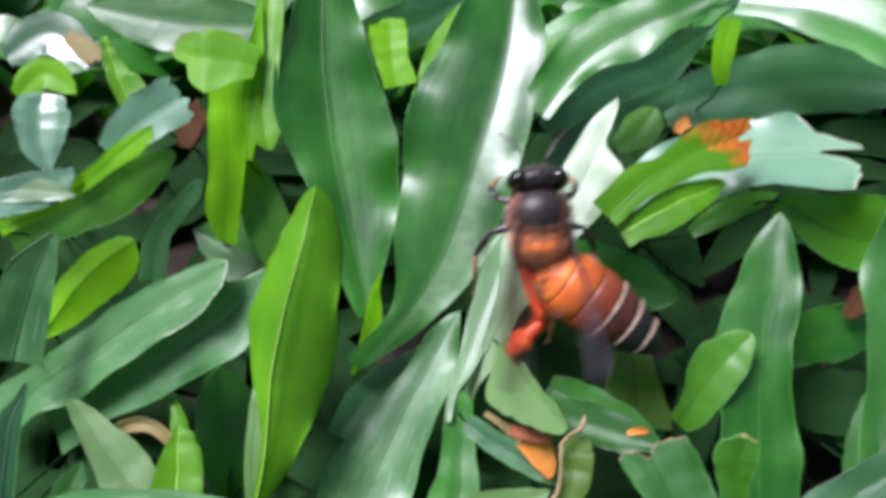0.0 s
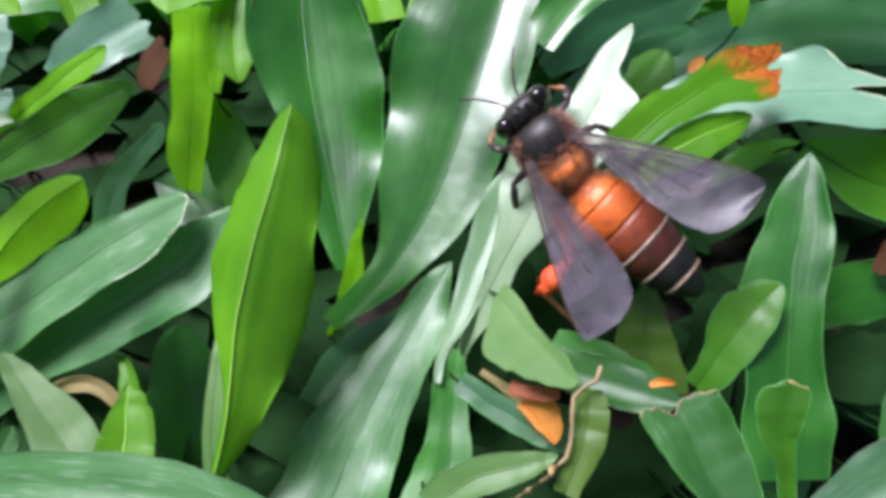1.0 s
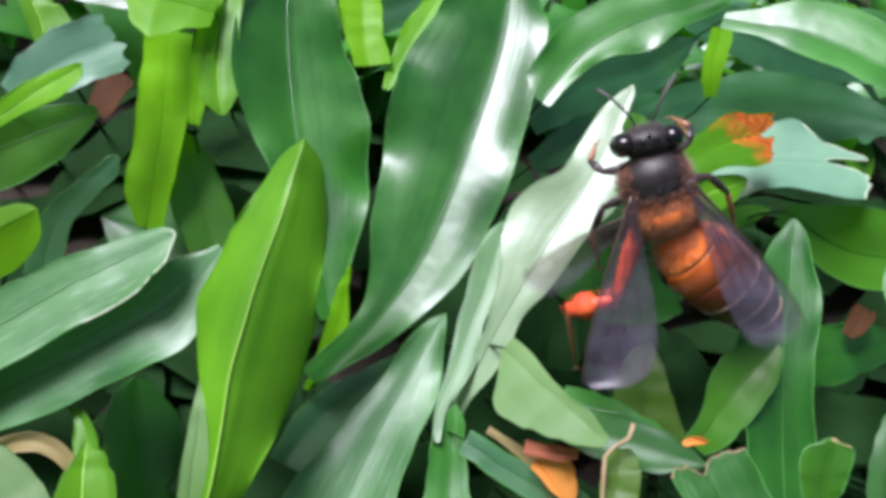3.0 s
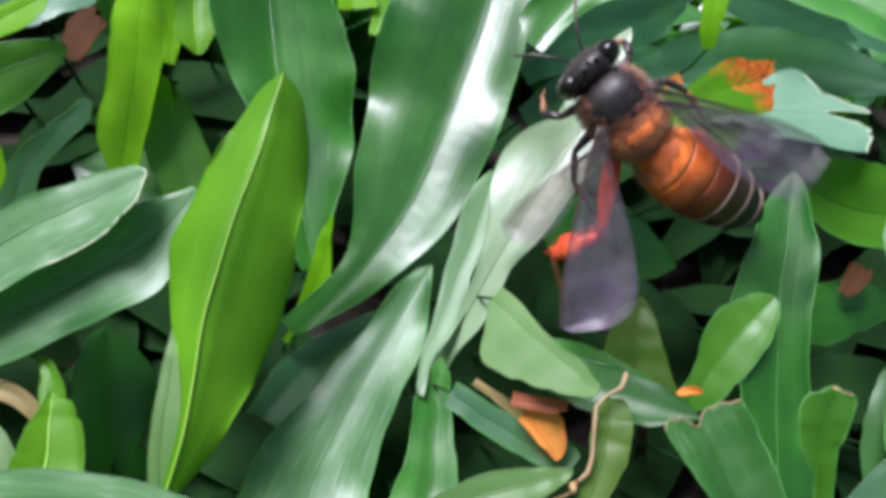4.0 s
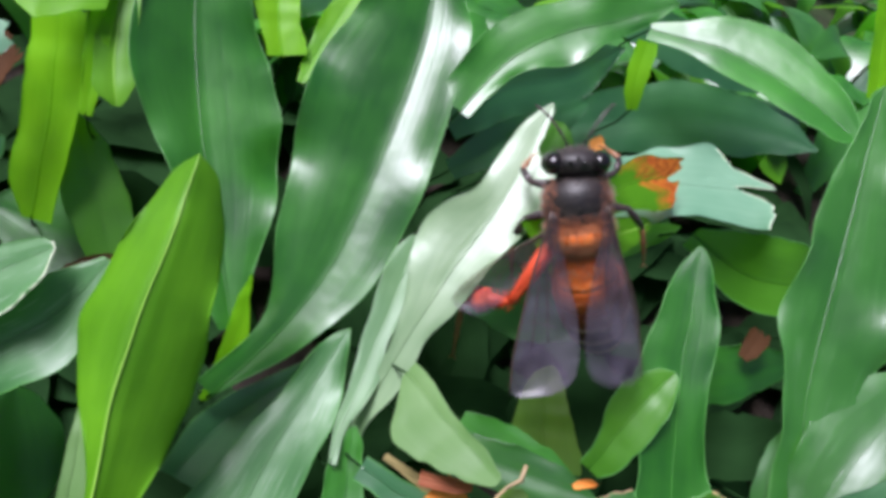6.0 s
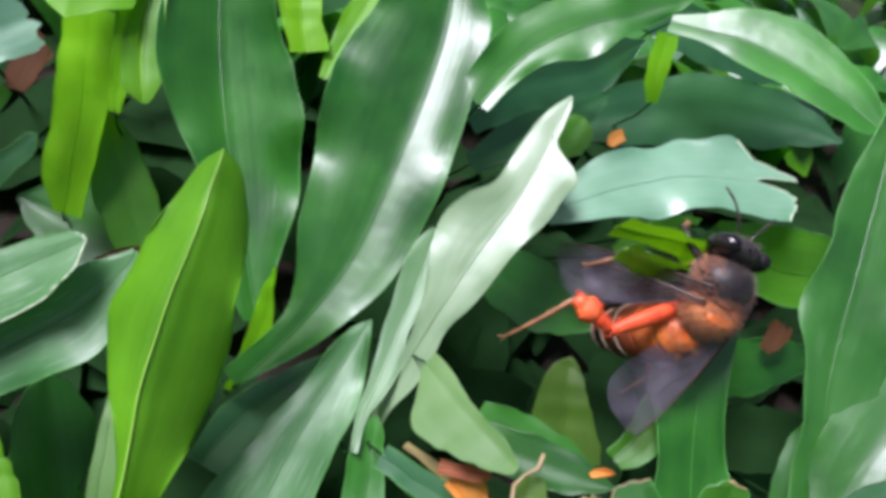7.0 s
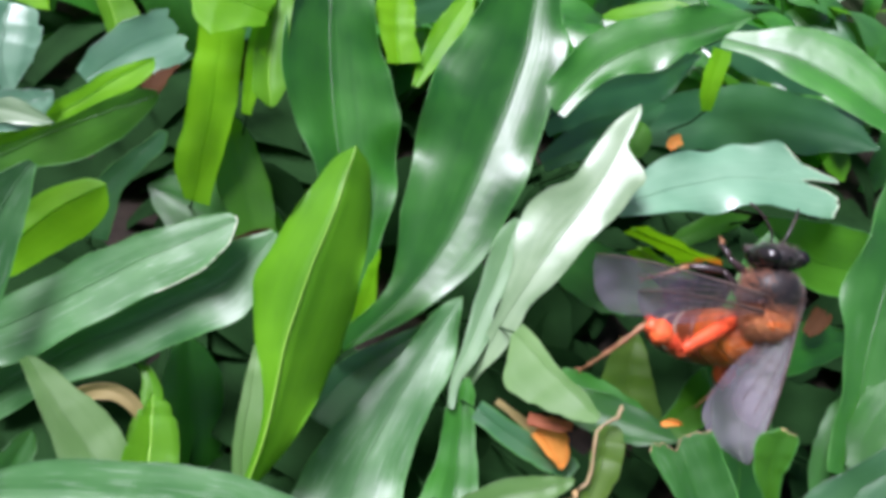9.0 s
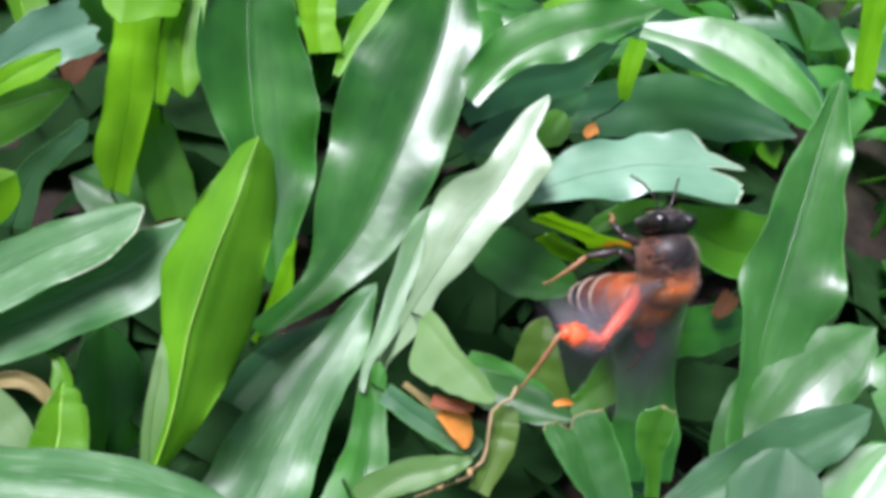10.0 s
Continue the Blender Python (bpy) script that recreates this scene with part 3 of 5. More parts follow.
shaped('mid', [(30.7, 19.7, 16.1), (31.5, 22.9, 18.8), (31.9, 26.2, 21.3), (32.8, 29.3, 23.6), (33.8, 32.2, 25.8), (34.8, 35.0, 27.8), (35.8, 37.6, 29.6), (36.7, 40.0, 31.2), (37.6, 42.1, 32.6), (38.2, 43.7, 33.7), (38.6, 44.6, 34.3)], (1.39, 1.74, 1.91, 3.16, 3.09, 2.68, 2.29, 1.53, 1.16, 0.85, 0.06), (1.30, 1.30, 3.63, 4.67, 4.47, 3.87, 2.70, 2.34, 1.69, 0.91, 0.05), (-0.20, -0.65, 0.73), (-0.17, -0.48, 0.86), 12, 0.7, '')
leaf('mid', [(30.6, 17.4, 12.6), (31.1, 21.4, 16.2), (32.1, 25.3, 19.3)], 3.6, (-0.64, -0.47, 0.60), (-0.63, -0.37, 0.69), 8, 'lance', 0.2, '')
shaped('deep', [(23.8, 18.6, 12.4), (23.8, 21.0, 14.1), (23.9, 23.4, 15.6), (24.1, 25.6, 17.1), (24.3, 27.7, 18.5), (24.6, 29.7, 19.7), (25.1, 31.5, 20.9), (25.4, 33.1, 21.9), (25.7, 34.5, 22.7), (25.9, 35.6, 23.4), (26.0, 36.2, 23.8)], (3.00, 3.00, 2.89, 3.06, 3.40, 2.84, 2.36, 1.99, 1.40, 0.63, 0.08), (2.85, 2.85, 2.64, 2.14, 1.90, 2.08, 2.02, 1.62, 1.18, 0.66, 0.13), (0.13, -0.43, 0.89), (-0.38, -0.43, 0.82), 6, 0.5, '')
shaped('fresh', [(27.4, 38.9, 22.4), (29.1, 37.8, 21.9), (30.7, 36.9, 21.5), (32.4, 36.2, 21.4), (34.1, 35.9, 21.5), (35.7, 35.7, 21.7), (37.1, 35.6, 21.9), (38.4, 35.5, 22.2), (39.5, 35.5, 22.4), (40.3, 35.5, 22.5), (40.8, 35.5, 22.6)], (0.59, 2.14, 3.09, 3.38, 3.34, 3.14, 2.74, 2.28, 1.85, 1.49, 0.00), (1.18, 1.18, 1.87, 2.37, 2.56, 2.51, 2.30, 2.16, 1.54, 1.09, 0.00), (-0.28, -0.86, 0.43), (-0.12, -0.64, 0.76), 10, 0.2, '')
leaf('deep', [(27.2, 31.1, 12.8), (31.7, 31.7, 14.8), (38.5, 32.4, 16.3)], 4.6, (-0.20, -0.73, 0.66), (-0.07, -0.75, 0.65), 8, 'lance4', 0.3, '')
# shade-dark colour stands in for the dark gap around this blade
leaf('gapshade', [(29.5, 28.1, 10.8), (33.5, 27.0, 12.5), (36.5, 27.8, 14.3)], 5.3, (-0.46, -0.46, 0.76), (-0.41, -0.33, 0.85), 8, 'lance4', 0.3, '')
leaf('deep', [(11.2, 38.2, 16.5), (14.7, 36.2, 15.9), (20.4, 34.0, 15.9)], 5.2, (-0.28, -0.70, 0.66), (-0.25, -0.68, 0.69), 8, 'lance4', 0.2, '')
leaf('fresh', [(22.4, 40.4, 16.7), (25.5, 41.4, 18.6), (29.4, 42.5, 19.6)], 2.0, (-0.33, -0.50, 0.80), (-0.08, -0.47, 0.88), 8, 'lance4', 0.2, '')
leaf('fresh', [(16.7, 47.8, 19.2), (18.7, 49.3, 20.0), (20.4, 51.3, 21.1)], 3.6, (-0.11, -0.31, 0.94), (-0.20, -0.36, 0.91), 6, 'lance2', 0.1, '')
leaf('deep', [(9.1, 25.9, 16.1), (12.4, 23.8, 16.0), (16.3, 21.8, 16.2)], 3.3, (-0.29, -0.48, 0.83), (-0.28, -0.49, 0.83), 8, 'lance4', 0.2, '')
leaf('mid', [(7.8, 24.1, 16.8), (11.4, 22.1, 17.8), (15.6, 20.0, 18.9)], 2.8, (-0.46, -0.45, 0.77), (-0.43, -0.47, 0.77), 8, 'lance4', 0.2, '')
shaped('palegreen', [(1.5, 15.7, 14.2), (2.3, 16.2, 14.9), (3.1, 16.6, 15.5), (3.9, 16.9, 16.0), (4.8, 17.0, 16.4), (5.6, 17.1, 16.7), (6.4, 17.2, 16.9), (7.0, 17.3, 17.2), (7.6, 17.4, 17.3), (8.0, 17.5, 17.5), (8.2, 17.5, 17.5)], (1.09, 1.25, 1.06, 1.01, 0.98, 0.86, 0.74, 0.57, 0.36, 0.20, 0.11), (0.66, 0.66, 0.96, 1.07, 1.05, 0.94, 0.79, 0.65, 0.42, 0.23, 0.00), (-0.41, -0.45, 0.80), (-0.28, -0.39, 0.88), 12, 0.2, '')
shaped('bluish', [(3.2, 23.6, 14.7), (4.2, 23.0, 14.6), (5.1, 22.4, 14.4), (6.0, 21.9, 14.3), (6.8, 21.4, 14.2), (7.6, 21.0, 14.1), (8.3, 20.6, 14.0), (8.9, 20.3, 14.0), (9.4, 20.0, 13.9), (9.8, 19.8, 13.9), (10.0, 19.6, 13.9)], (0.68, 0.68, 0.73, 0.77, 0.82, 0.89, 0.95, 0.99, 1.03, 0.93, 0.71), (0.83, 0.83, 0.88, 0.93, 0.91, 0.87, 0.85, 0.74, 0.57, 0.43, 0.36), (-0.25, -0.45, 0.85), (-0.25, -0.40, 0.88), 10, 0.2, '')
shaped('olive', [(8.3, 15.5, 17.3), (8.6, 16.1, 17.8), (8.9, 16.7, 18.3), (9.1, 17.2, 18.7), (9.3, 17.7, 19.1), (9.4, 18.3, 19.4), (9.5, 18.7, 19.8), (9.5, 19.1, 20.0), (9.6, 19.5, 20.3), (9.6, 19.8, 20.5), (9.6, 19.9, 20.6)], (0.55, 0.55, 0.56, 0.58, 0.69, 0.76, 0.76, 0.74, 0.72, 0.44, 0.26), (0.80, 0.80, 0.95, 1.05, 1.16, 1.21, 1.16, 1.15, 0.96, 0.72, 0.58), (-0.30, -0.50, 0.80), (-0.25, -0.45, 0.85), 10, 0.2, '')
leaf('slate', [(-27.1, 17.8, 10.9), (-20.3, 17.0, 13.4), (-13.8, 16.0, 14.9), (-8.3, 14.4, 15.6), (-2.0, 12.0, 15.8)], 4.1, (-0.35, -0.46, 0.82), (-0.19, -0.40, 0.90), 12, 'lance4', 0.2, '')
shaped('slate', [(-34.6, 26.1, 7.1), (-32.8, 27.0, 8.5), (-31.0, 27.8, 9.9), (-29.2, 28.5, 11.1), (-27.5, 29.0, 12.2), (-25.8, 29.6, 13.2), (-24.3, 30.1, 14.2), (-22.8, 30.6, 15.2), (-21.4, 31.1, 16.1), (-20.2, 31.5, 16.9), (-18.9, 31.8, 17.7), (-17.8, 32.1, 18.3), (-16.8, 32.4, 18.9), (-16.0, 32.6, 19.4), (-15.2, 32.8, 19.9), (-14.7, 32.9, 20.2), (-14.4, 33.0, 20.4)], (2.28, 2.28, 1.87, 1.67, 1.80, 1.87, 1.88, 1.88, 1.74, 1.65, 1.51, 1.40, 1.30, 1.10, 0.85, 0.65, 0.18), (2.05, 2.05, 1.96, 2.51, 2.85, 2.75, 2.71, 2.69, 2.64, 2.57, 2.48, 2.40, 2.32, 1.92, 1.49, 0.61, 0.13), (-0.30, -0.46, 0.84), (-0.30, -0.46, 0.84), 8, 0.4, '', rim="pale", rim_back=18)
shaped('slate', [(-29.5, 26.0, 6.4), (-26.6, 27.1, 8.8), (-23.9, 28.1, 10.8), (-21.3, 28.7, 12.3), (-18.9, 29.4, 13.7), (-16.9, 30.1, 14.9), (-15.1, 30.8, 16.0), (-13.8, 31.6, 17.0), (-12.8, 32.5, 17.9), (-12.2, 33.2, 18.6), (-11.9, 33.6, 19.0)], (2.17, 1.54, 1.66, 2.32, 2.63, 2.70, 2.47, 2.12, 1.47, 0.71, 0.28), (1.76, 1.76, 2.29, 2.50, 2.38, 2.62, 2.95, 2.19, 1.40, 0.76, 0.44), (-0.27, -0.47, 0.84), (-0.13, -0.46, 0.88), 8, 0.5, '')
leaf('brown', [(-14.8, 34.6, 15.7), (-13.5, 34.9, 16.4), (-12.0, 35.7, 16.9)], 1.1, (-0.20, -0.72, 0.67), (0.05, -0.63, 0.77), 10, 'lance4', 0.1, 'dry orange leaf scrap on the grass')
shaped('yellow', [(-32.3, 33.4, 9.2), (-31.4, 34.4, 10.2), (-30.4, 35.4, 11.2), (-29.5, 36.2, 12.1), (-28.5, 37.0, 12.9), (-27.6, 37.6, 13.6), (-26.7, 38.1, 14.2), (-25.8, 38.5, 14.7), (-25.1, 38.8, 15.1), (-24.5, 39.1, 15.4), (-24.2, 39.2, 15.5)], (0.83, 0.83, 1.43, 1.84, 1.78, 1.74, 1.53, 1.29, 1.08, 0.44, 0.00), (0.27, 1.38, 2.05, 2.36, 2.60, 2.75, 2.76, 2.40, 1.99, 1.17, 0.02), (-0.09, -0.67, 0.74), (-0.10, -0.65, 0.75), -20, 0.2, '')
shaped('fresh', [(-37.0, 41.9, 11.5), (-34.6, 42.4, 12.5), (-32.4, 42.9, 13.4), (-30.5, 43.7, 14.5), (-28.7, 44.4, 15.4), (-27.1, 44.9, 16.2), (-25.6, 45.4, 16.9), (-24.3, 45.8, 17.5), (-23.2, 46.2, 17.9), (-22.3, 46.5, 18.3), (-21.9, 46.6, 18.5)], (1.54, 1.54, 1.16, 1.18, 1.35, 1.67, 1.73, 1.42, 1.06, 0.64, 0.35), (1.27, 1.27, 1.59, 2.20, 2.68, 2.57, 2.29, 1.84, 1.18, 0.56, 0.18), (-0.04, -0.82, 0.57), (0.04, -0.82, 0.57), 12, 0.25, '')
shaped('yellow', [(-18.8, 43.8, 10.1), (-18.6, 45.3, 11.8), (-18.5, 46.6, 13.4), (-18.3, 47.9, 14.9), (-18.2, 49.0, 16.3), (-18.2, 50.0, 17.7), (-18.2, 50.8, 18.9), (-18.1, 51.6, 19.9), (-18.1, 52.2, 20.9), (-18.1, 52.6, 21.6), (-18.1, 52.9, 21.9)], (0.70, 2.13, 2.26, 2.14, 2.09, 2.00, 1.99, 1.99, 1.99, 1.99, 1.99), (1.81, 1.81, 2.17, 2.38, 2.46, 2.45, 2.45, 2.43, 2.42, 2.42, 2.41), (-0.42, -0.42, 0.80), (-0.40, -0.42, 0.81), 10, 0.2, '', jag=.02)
leaf('fresh', [(-12.1, 40.6, 6.8), (-14.8, 45.6, 11.0), (-17.0, 50.1, 15.1)], 4.4, (0.04, -0.64, 0.77), (0.03, -0.66, 0.75), 10, 'lance', 0.2, '')
shaped('bluish', [(-27.2, 43.4, 4.1), (-27.0, 44.6, 5.2), (-26.7, 45.8, 6.4), (-26.2, 46.8, 7.4), (-25.5, 47.6, 8.2), (-24.7, 48.3, 9.0), (-24.0, 49.0, 9.7), (-23.3, 49.5, 10.2), (-22.8, 50.0, 10.7), (-22.4, 50.4, 11.1), (-22.1, 50.6, 11.3)], (1.02, 1.02, 1.24, 1.01, 0.96, 0.77, 0.63, 0.54, 0.47, 0.41, 0.00), (1.44, 1.44, 1.39, 1.12, 1.06, 1.06, 1.03, 0.98, 0.94, 0.54, 0.21), (0.13, -0.71, 0.69), (0.13, -0.72, 0.68), 8, 0.2, '')
leaf('deep', [(-10.6, 41.8, 5.6), (-15.9, 44.8, 6.5), (-23.2, 48.0, 6.9)], 7.6, (-0.17, -0.56, 0.81), (-0.21, -0.58, 0.79), 8, 'lance4', 0.2, '')
shaped('yellow', [(-14.4, 50.7, 25.1), (-15.5, 50.8, 25.3), (-16.4, 50.9, 25.4), (-17.4, 50.9, 25.5), (-18.3, 50.9, 25.6), (-19.1, 50.9, 25.6), (-19.8, 51.0, 25.7), (-20.4, 51.1, 25.8), (-20.9, 51.2, 25.9), (-21.3, 51.3, 26.0), (-21.6, 51.3, 26.0)], (1.40, 2.02, 2.51, 3.01, 3.45, 2.74, 1.16, 0.94, 0.74, 0.39, 0.00), (1.61, 1.61, 2.09, 2.31, 2.34, 2.09, 1.93, 1.73, 1.52, 0.77, 0.35), (0.08, -0.50, 0.86), (0.06, -0.50, 0.86), 10, 0.25, '', rim="brown", cuts=(.03, .0, .02, .05, .03, .06, .10, .07, .04, .08, .05, .02, .04, .08, .05, .09, .12))
leaf('yellow', [(-15.1, 44.9, 19.5), (-14.9, 49.8, 23.6), (-14.4, 55.5, 27.8)], 1.5, (0.23, -0.63, 0.74), (0.23, -0.58, 0.78), 10, 'lance4', 0.2, '')
shaped('lime', [(-13.8, 57.2, 28.2), (-13.8, 55.4, 27.1), (-13.9, 53.7, 25.9), (-14.0, 52.2, 24.9), (-14.0, 50.8, 23.9), (-13.9, 49.5, 23.0), (-13.9, 48.4, 22.2), (-13.8, 47.4, 21.5), (-13.6, 46.5, 20.9), (-13.4, 45.9, 20.4), (-13.4, 45.6, 20.1)], (1.25, 1.27, 1.30, 1.29, 1.29, 1.26, 1.37, 1.43, 1.21, 0.60, 0.27), (1.17, 1.17, 1.16, 1.18, 1.20, 1.26, 1.27, 1.25, 1.32, 0.76, 0.22), (0.10, -0.56, 0.82), (0.09, -0.59, 0.80), 14, 0.2, '')
leaf('lime', [(-20.0, 20.7, 7.1), (-19.0, 22.5, 8.5), (-18.4, 24.7, 10.0), (-18.9, 26.4, 10.8), (-19.9, 27.2, 10.8)], 1.8, (0.47, -0.70, 0.53), (-0.41, -0.48, 0.77), 20, 'lance4', 0.3, '')
leaf('deep', [(-14.6, 20.0, 1.3), (-15.7, 25.8, 4.8), (-17.2, 31.6, 8.0)], 6.8, (0.74, -0.23, 0.63), (0.73, -0.18, 0.66), 8, 'lance2', 0.2, '')
shaped('palegreen', [(-20.0, 19.4, 9.6), (-20.9, 20.4, 10.0), (-21.8, 21.3, 10.3), (-22.6, 22.1, 10.7), (-23.4, 22.9, 11.1), (-24.0, 23.6, 11.4), (-24.6, 24.3, 11.7), (-25.2, 24.9, 12.0), (-25.6, 25.4, 12.3), (-25.9, 25.8, 12.5), (-26.1, 26.0, 12.6)], (1.67, 1.67, 1.67, 1.35, 1.10, 0.98, 0.84, 0.68, 0.59, 0.56, 0.54), (1.86, 2.05, 2.15, 2.05, 1.83, 1.44, 1.17, 0.98, 0.64, 0.36, 0.00), (0.19, -0.20, 0.96), (0.18, -0.24, 0.95), 14, 0.3, '')
leaf('mid', [(-26.6, 17.7, 8.1), (-25.8, 20.3, 9.1), (-25.2, 22.4, 9.6)], 2.2, (0.42, -0.43, 0.80), (0.45, -0.33, 0.83), 14, 'lance', 0.2, '')
shaped('yellow', [(-3.0, 53.8, 20.7), (-3.2, 54.6, 21.2), (-3.4, 55.4, 21.7), (-3.5, 56.1, 22.1), (-3.6, 56.8, 22.6), (-3.7, 57.4, 22.9), (-3.7, 58.0, 23.3), (-3.8, 58.5, 23.6), (-3.8, 58.9, 23.9), (-3.9, 59.2, 24.1), (-3.9, 59.4, 24.2)], (1.13, 1.13, 1.32, 1.52, 1.74, 1.96, 2.01, 1.86, 1.72, 0.77, 0.25), (1.94, 1.94, 1.76, 1.59, 1.64, 1.66, 1.67, 1.60, 1.54, 1.03, 0.27), (-0.02, -0.52, 0.86), (-0.07, -0.55, 0.83), 12, 0.2, '')
leaf('yellow', [(-1.4, 52.3, 19.7), (0.5, 56.3, 21.8), (3.3, 61.4, 24.9)], 2.6, (-0.18, -0.39, 0.90), (-0.21, -0.42, 0.88), 10, 'lance2', 0.2, '')
leaf('bluish', [(-6.8, 62.7, 20.3), (-1.2, 64.4, 20.7), (3.9, 67.5, 22.1)], 4.6, (0.20, -0.75, 0.63), (0.22, -0.69, 0.69), 10, 'lance4', 0.2, '')
leaf('mid', [(-16.4, 63.1, 20.4), (-24.8, 63.5, 20.5), (-34.4, 64.8, 21.2)], 6.4, (-0.03, -0.66, 0.75), (-0.03, -0.65, 0.76), 8, 'lance4', 0.2, '')
shaped('lime', [(-24.7, 47.7, 22.8), (-25.1, 48.3, 23.3), (-25.4, 48.9, 23.8), (-25.8, 49.4, 24.3), (-26.0, 50.0, 24.7), (-26.3, 50.5, 25.1), (-26.5, 50.9, 25.5), (-26.7, 51.3, 25.8), (-26.8, 51.6, 26.1), (-27.0, 51.8, 26.3), (-27.0, 52.0, 26.4)], (0.84, 0.84, 0.92, 0.85, 0.80, 0.70, 0.57, 0.45, 0.36, 0.28, 0.24), (0.66, 1.68, 1.67, 1.31, 0.94, 0.65, 0.54, 0.43, 0.34, 0.27, 0.24), (0.20, -0.55, 0.81), (0.21, -0.58, 0.79), 14, 0.2, '')
shaped('skysheen', [(-31.4, 43.5, 19.2), (-31.8, 44.2, 19.8), (-32.1, 44.8, 20.3), (-32.3, 45.5, 20.8), (-32.4, 46.2, 21.3), (-32.4, 46.8, 21.6), (-32.5, 47.4, 22.0), (-32.5, 48.0, 22.3), (-32.4, 48.4, 22.5), (-32.4, 48.8, 22.7), (-32.4, 49.0, 22.7)], (0.33, 0.92, 1.33, 1.46, 1.67, 1.90, 1.90, 1.73, 1.59, 0.83, 0.40), (0.33, 1.23, 1.87, 2.14, 2.32, 2.45, 2.54, 2.43, 2.04, 1.71, 0.78), (0.44, -0.52, 0.74), (0.21, -0.50, 0.84), 16, 0.2, '')
leaf('yellow', [(-35.3, 49.8, 21.7), (-32.9, 51.3, 23.0), (-30.2, 50.0, 22.0)], 3.0, (0.03, -0.69, 0.72), (0.10, -0.48, 0.87), 12, 'lance4', 0.2, '')
leaf('skysheen', [(-26.5, 44.6, 20.3), (-23.8, 46.6, 22.0), (-20.4, 49.2, 23.0)], 4.2, (0.07, -0.71, 0.70), (0.22, -0.58, 0.79), 10, 'cut', 0.2, '', jag=.1)
leaf('bluish', [(-39.8, 57.5, 20.2), (-35.6, 59.1, 21.7), (-30.3, 55.9, 20.4)], 4.4, (0.00, -0.68, 0.73), (-0.05, -0.43, 0.90), 10, 'lance4', 0.2, '')
shaped('skysheen', [(-33.9, 39.0, 20.5), (-32.9, 39.1, 20.7), (-31.9, 39.3, 20.8), (-31.1, 39.5, 20.9), (-30.3, 39.7, 21.1), (-29.5, 39.9, 21.2), (-28.9, 40.1, 21.3), (-28.4, 40.3, 21.5), (-27.9, 40.6, 21.6), (-27.7, 40.8, 21.8), (-27.5, 40.9, 21.9)], (1.09, 1.09, 1.13, 1.15, 1.09, 1.00, 0.89, 0.75, 0.54, 0.29, 0.16), (1.78, 1.72, 1.67, 1.66, 1.70, 1.68, 1.47, 1.10, 0.58, 0.31, 0.00), (0.02, -0.75, 0.66), (0.09, -0.71, 0.70), 10, 0.2, '')
leaf('bluish', [(30.7, 69.8, 22.3), (39.1, 68.5, 21.5), (51.0, 66.2, 20.0)], 5.4, (-0.07, -0.80, 0.60), (-0.08, -0.80, 0.59), 10, 'lance4', 0.2, '')
# dark hollow between blades: its shade is put into this blade's colour
leaf('gapshade', [(-14.6, 49.3, 9.6), (-12.0, 48.0, 9.3), (-8.0, 45.0, 7.9)], 3.2, (-0.10, -0.41, 0.91), (-0.04, -0.45, 0.89), 10, 'lance4', 0.2, '')
shaped('lime', [(-17.7, 19.6, 8.9), (-17.8, 20.3, 9.3), (-17.9, 21.1, 9.6), (-17.9, 21.7, 9.8), (-18.0, 22.4, 10.1), (-18.1, 23.0, 10.3), (-18.2, 23.6, 10.4), (-18.2, 24.1, 10.6), (-18.3, 24.5, 10.7), (-18.3, 24.8, 10.8), (-18.3, 25.0, 10.8)], (1.85, 1.85, 1.72, 1.56, 1.37, 1.06, 0.78, 0.55, 0.36, 0.21, 0.13), (1.85, 1.85, 1.85, 1.78, 1.70, 1.61, 1.35, 1.11, 0.73, 0.33, 0.11), (0.28, -0.45, 0.85), (0.30, -0.38, 0.88), 12, 0.2, '')
shaped('bluish', [(-27.4, 17.6, 14.2), (-27.4, 18.5, 14.8), (-27.4, 19.5, 15.3), (-27.4, 20.4, 15.8), (-27.4, 21.2, 16.2), (-27.4, 22.0, 16.6), (-27.3, 22.7, 16.9), (-27.1, 23.3, 17.1), (-27.0, 23.8, 17.3), (-26.9, 24.2, 17.5), (-26.8, 24.5, 17.6)], (1.36, 1.36, 1.41, 1.30, 1.10, 0.94, 0.70, 0.48, 0.34, 0.23, 0.17), (0.77, 0.75, 0.72, 0.66, 0.66, 0.64, 0.56, 0.45, 0.31, 0.21, 0.00), (0.61, -0.31, 0.73), (0.60, -0.36, 0.72), 10, 0.2, '')
shaped('slate', [(-29.7, 27.3, 15.7), (-29.5, 28.4, 16.5), (-29.2, 29.5, 17.3), (-29.0, 30.5, 18.0), (-28.7, 31.4, 18.7), (-28.5, 32.3, 19.3), (-28.2, 33.0, 19.8), (-27.9, 33.7, 20.3), (-27.6, 34.2, 20.7), (-27.3, 34.7, 21.0), (-27.2, 34.9, 21.1)], (2.45, 2.42, 2.39, 2.39, 2.11, 1.87, 1.68, 1.11, 0.70, 0.41, 0.24), (1.94, 1.94, 1.83, 1.72, 1.58, 1.43, 1.24, 0.96, 0.66, 0.42, 0.29), (0.30, -0.72, 0.63), (0.42, -0.65, 0.63), 12, 0.2, '')
leaf('pale', [(-34.8, 39.1, 20.6), (-30.8, 39.5, 21.0), (-27.1, 39.1, 20.8)], 2.0, (-0.01, -0.71, 0.70), (-0.02, -0.62, 0.78), 8, 'lance4', 0.2, '')
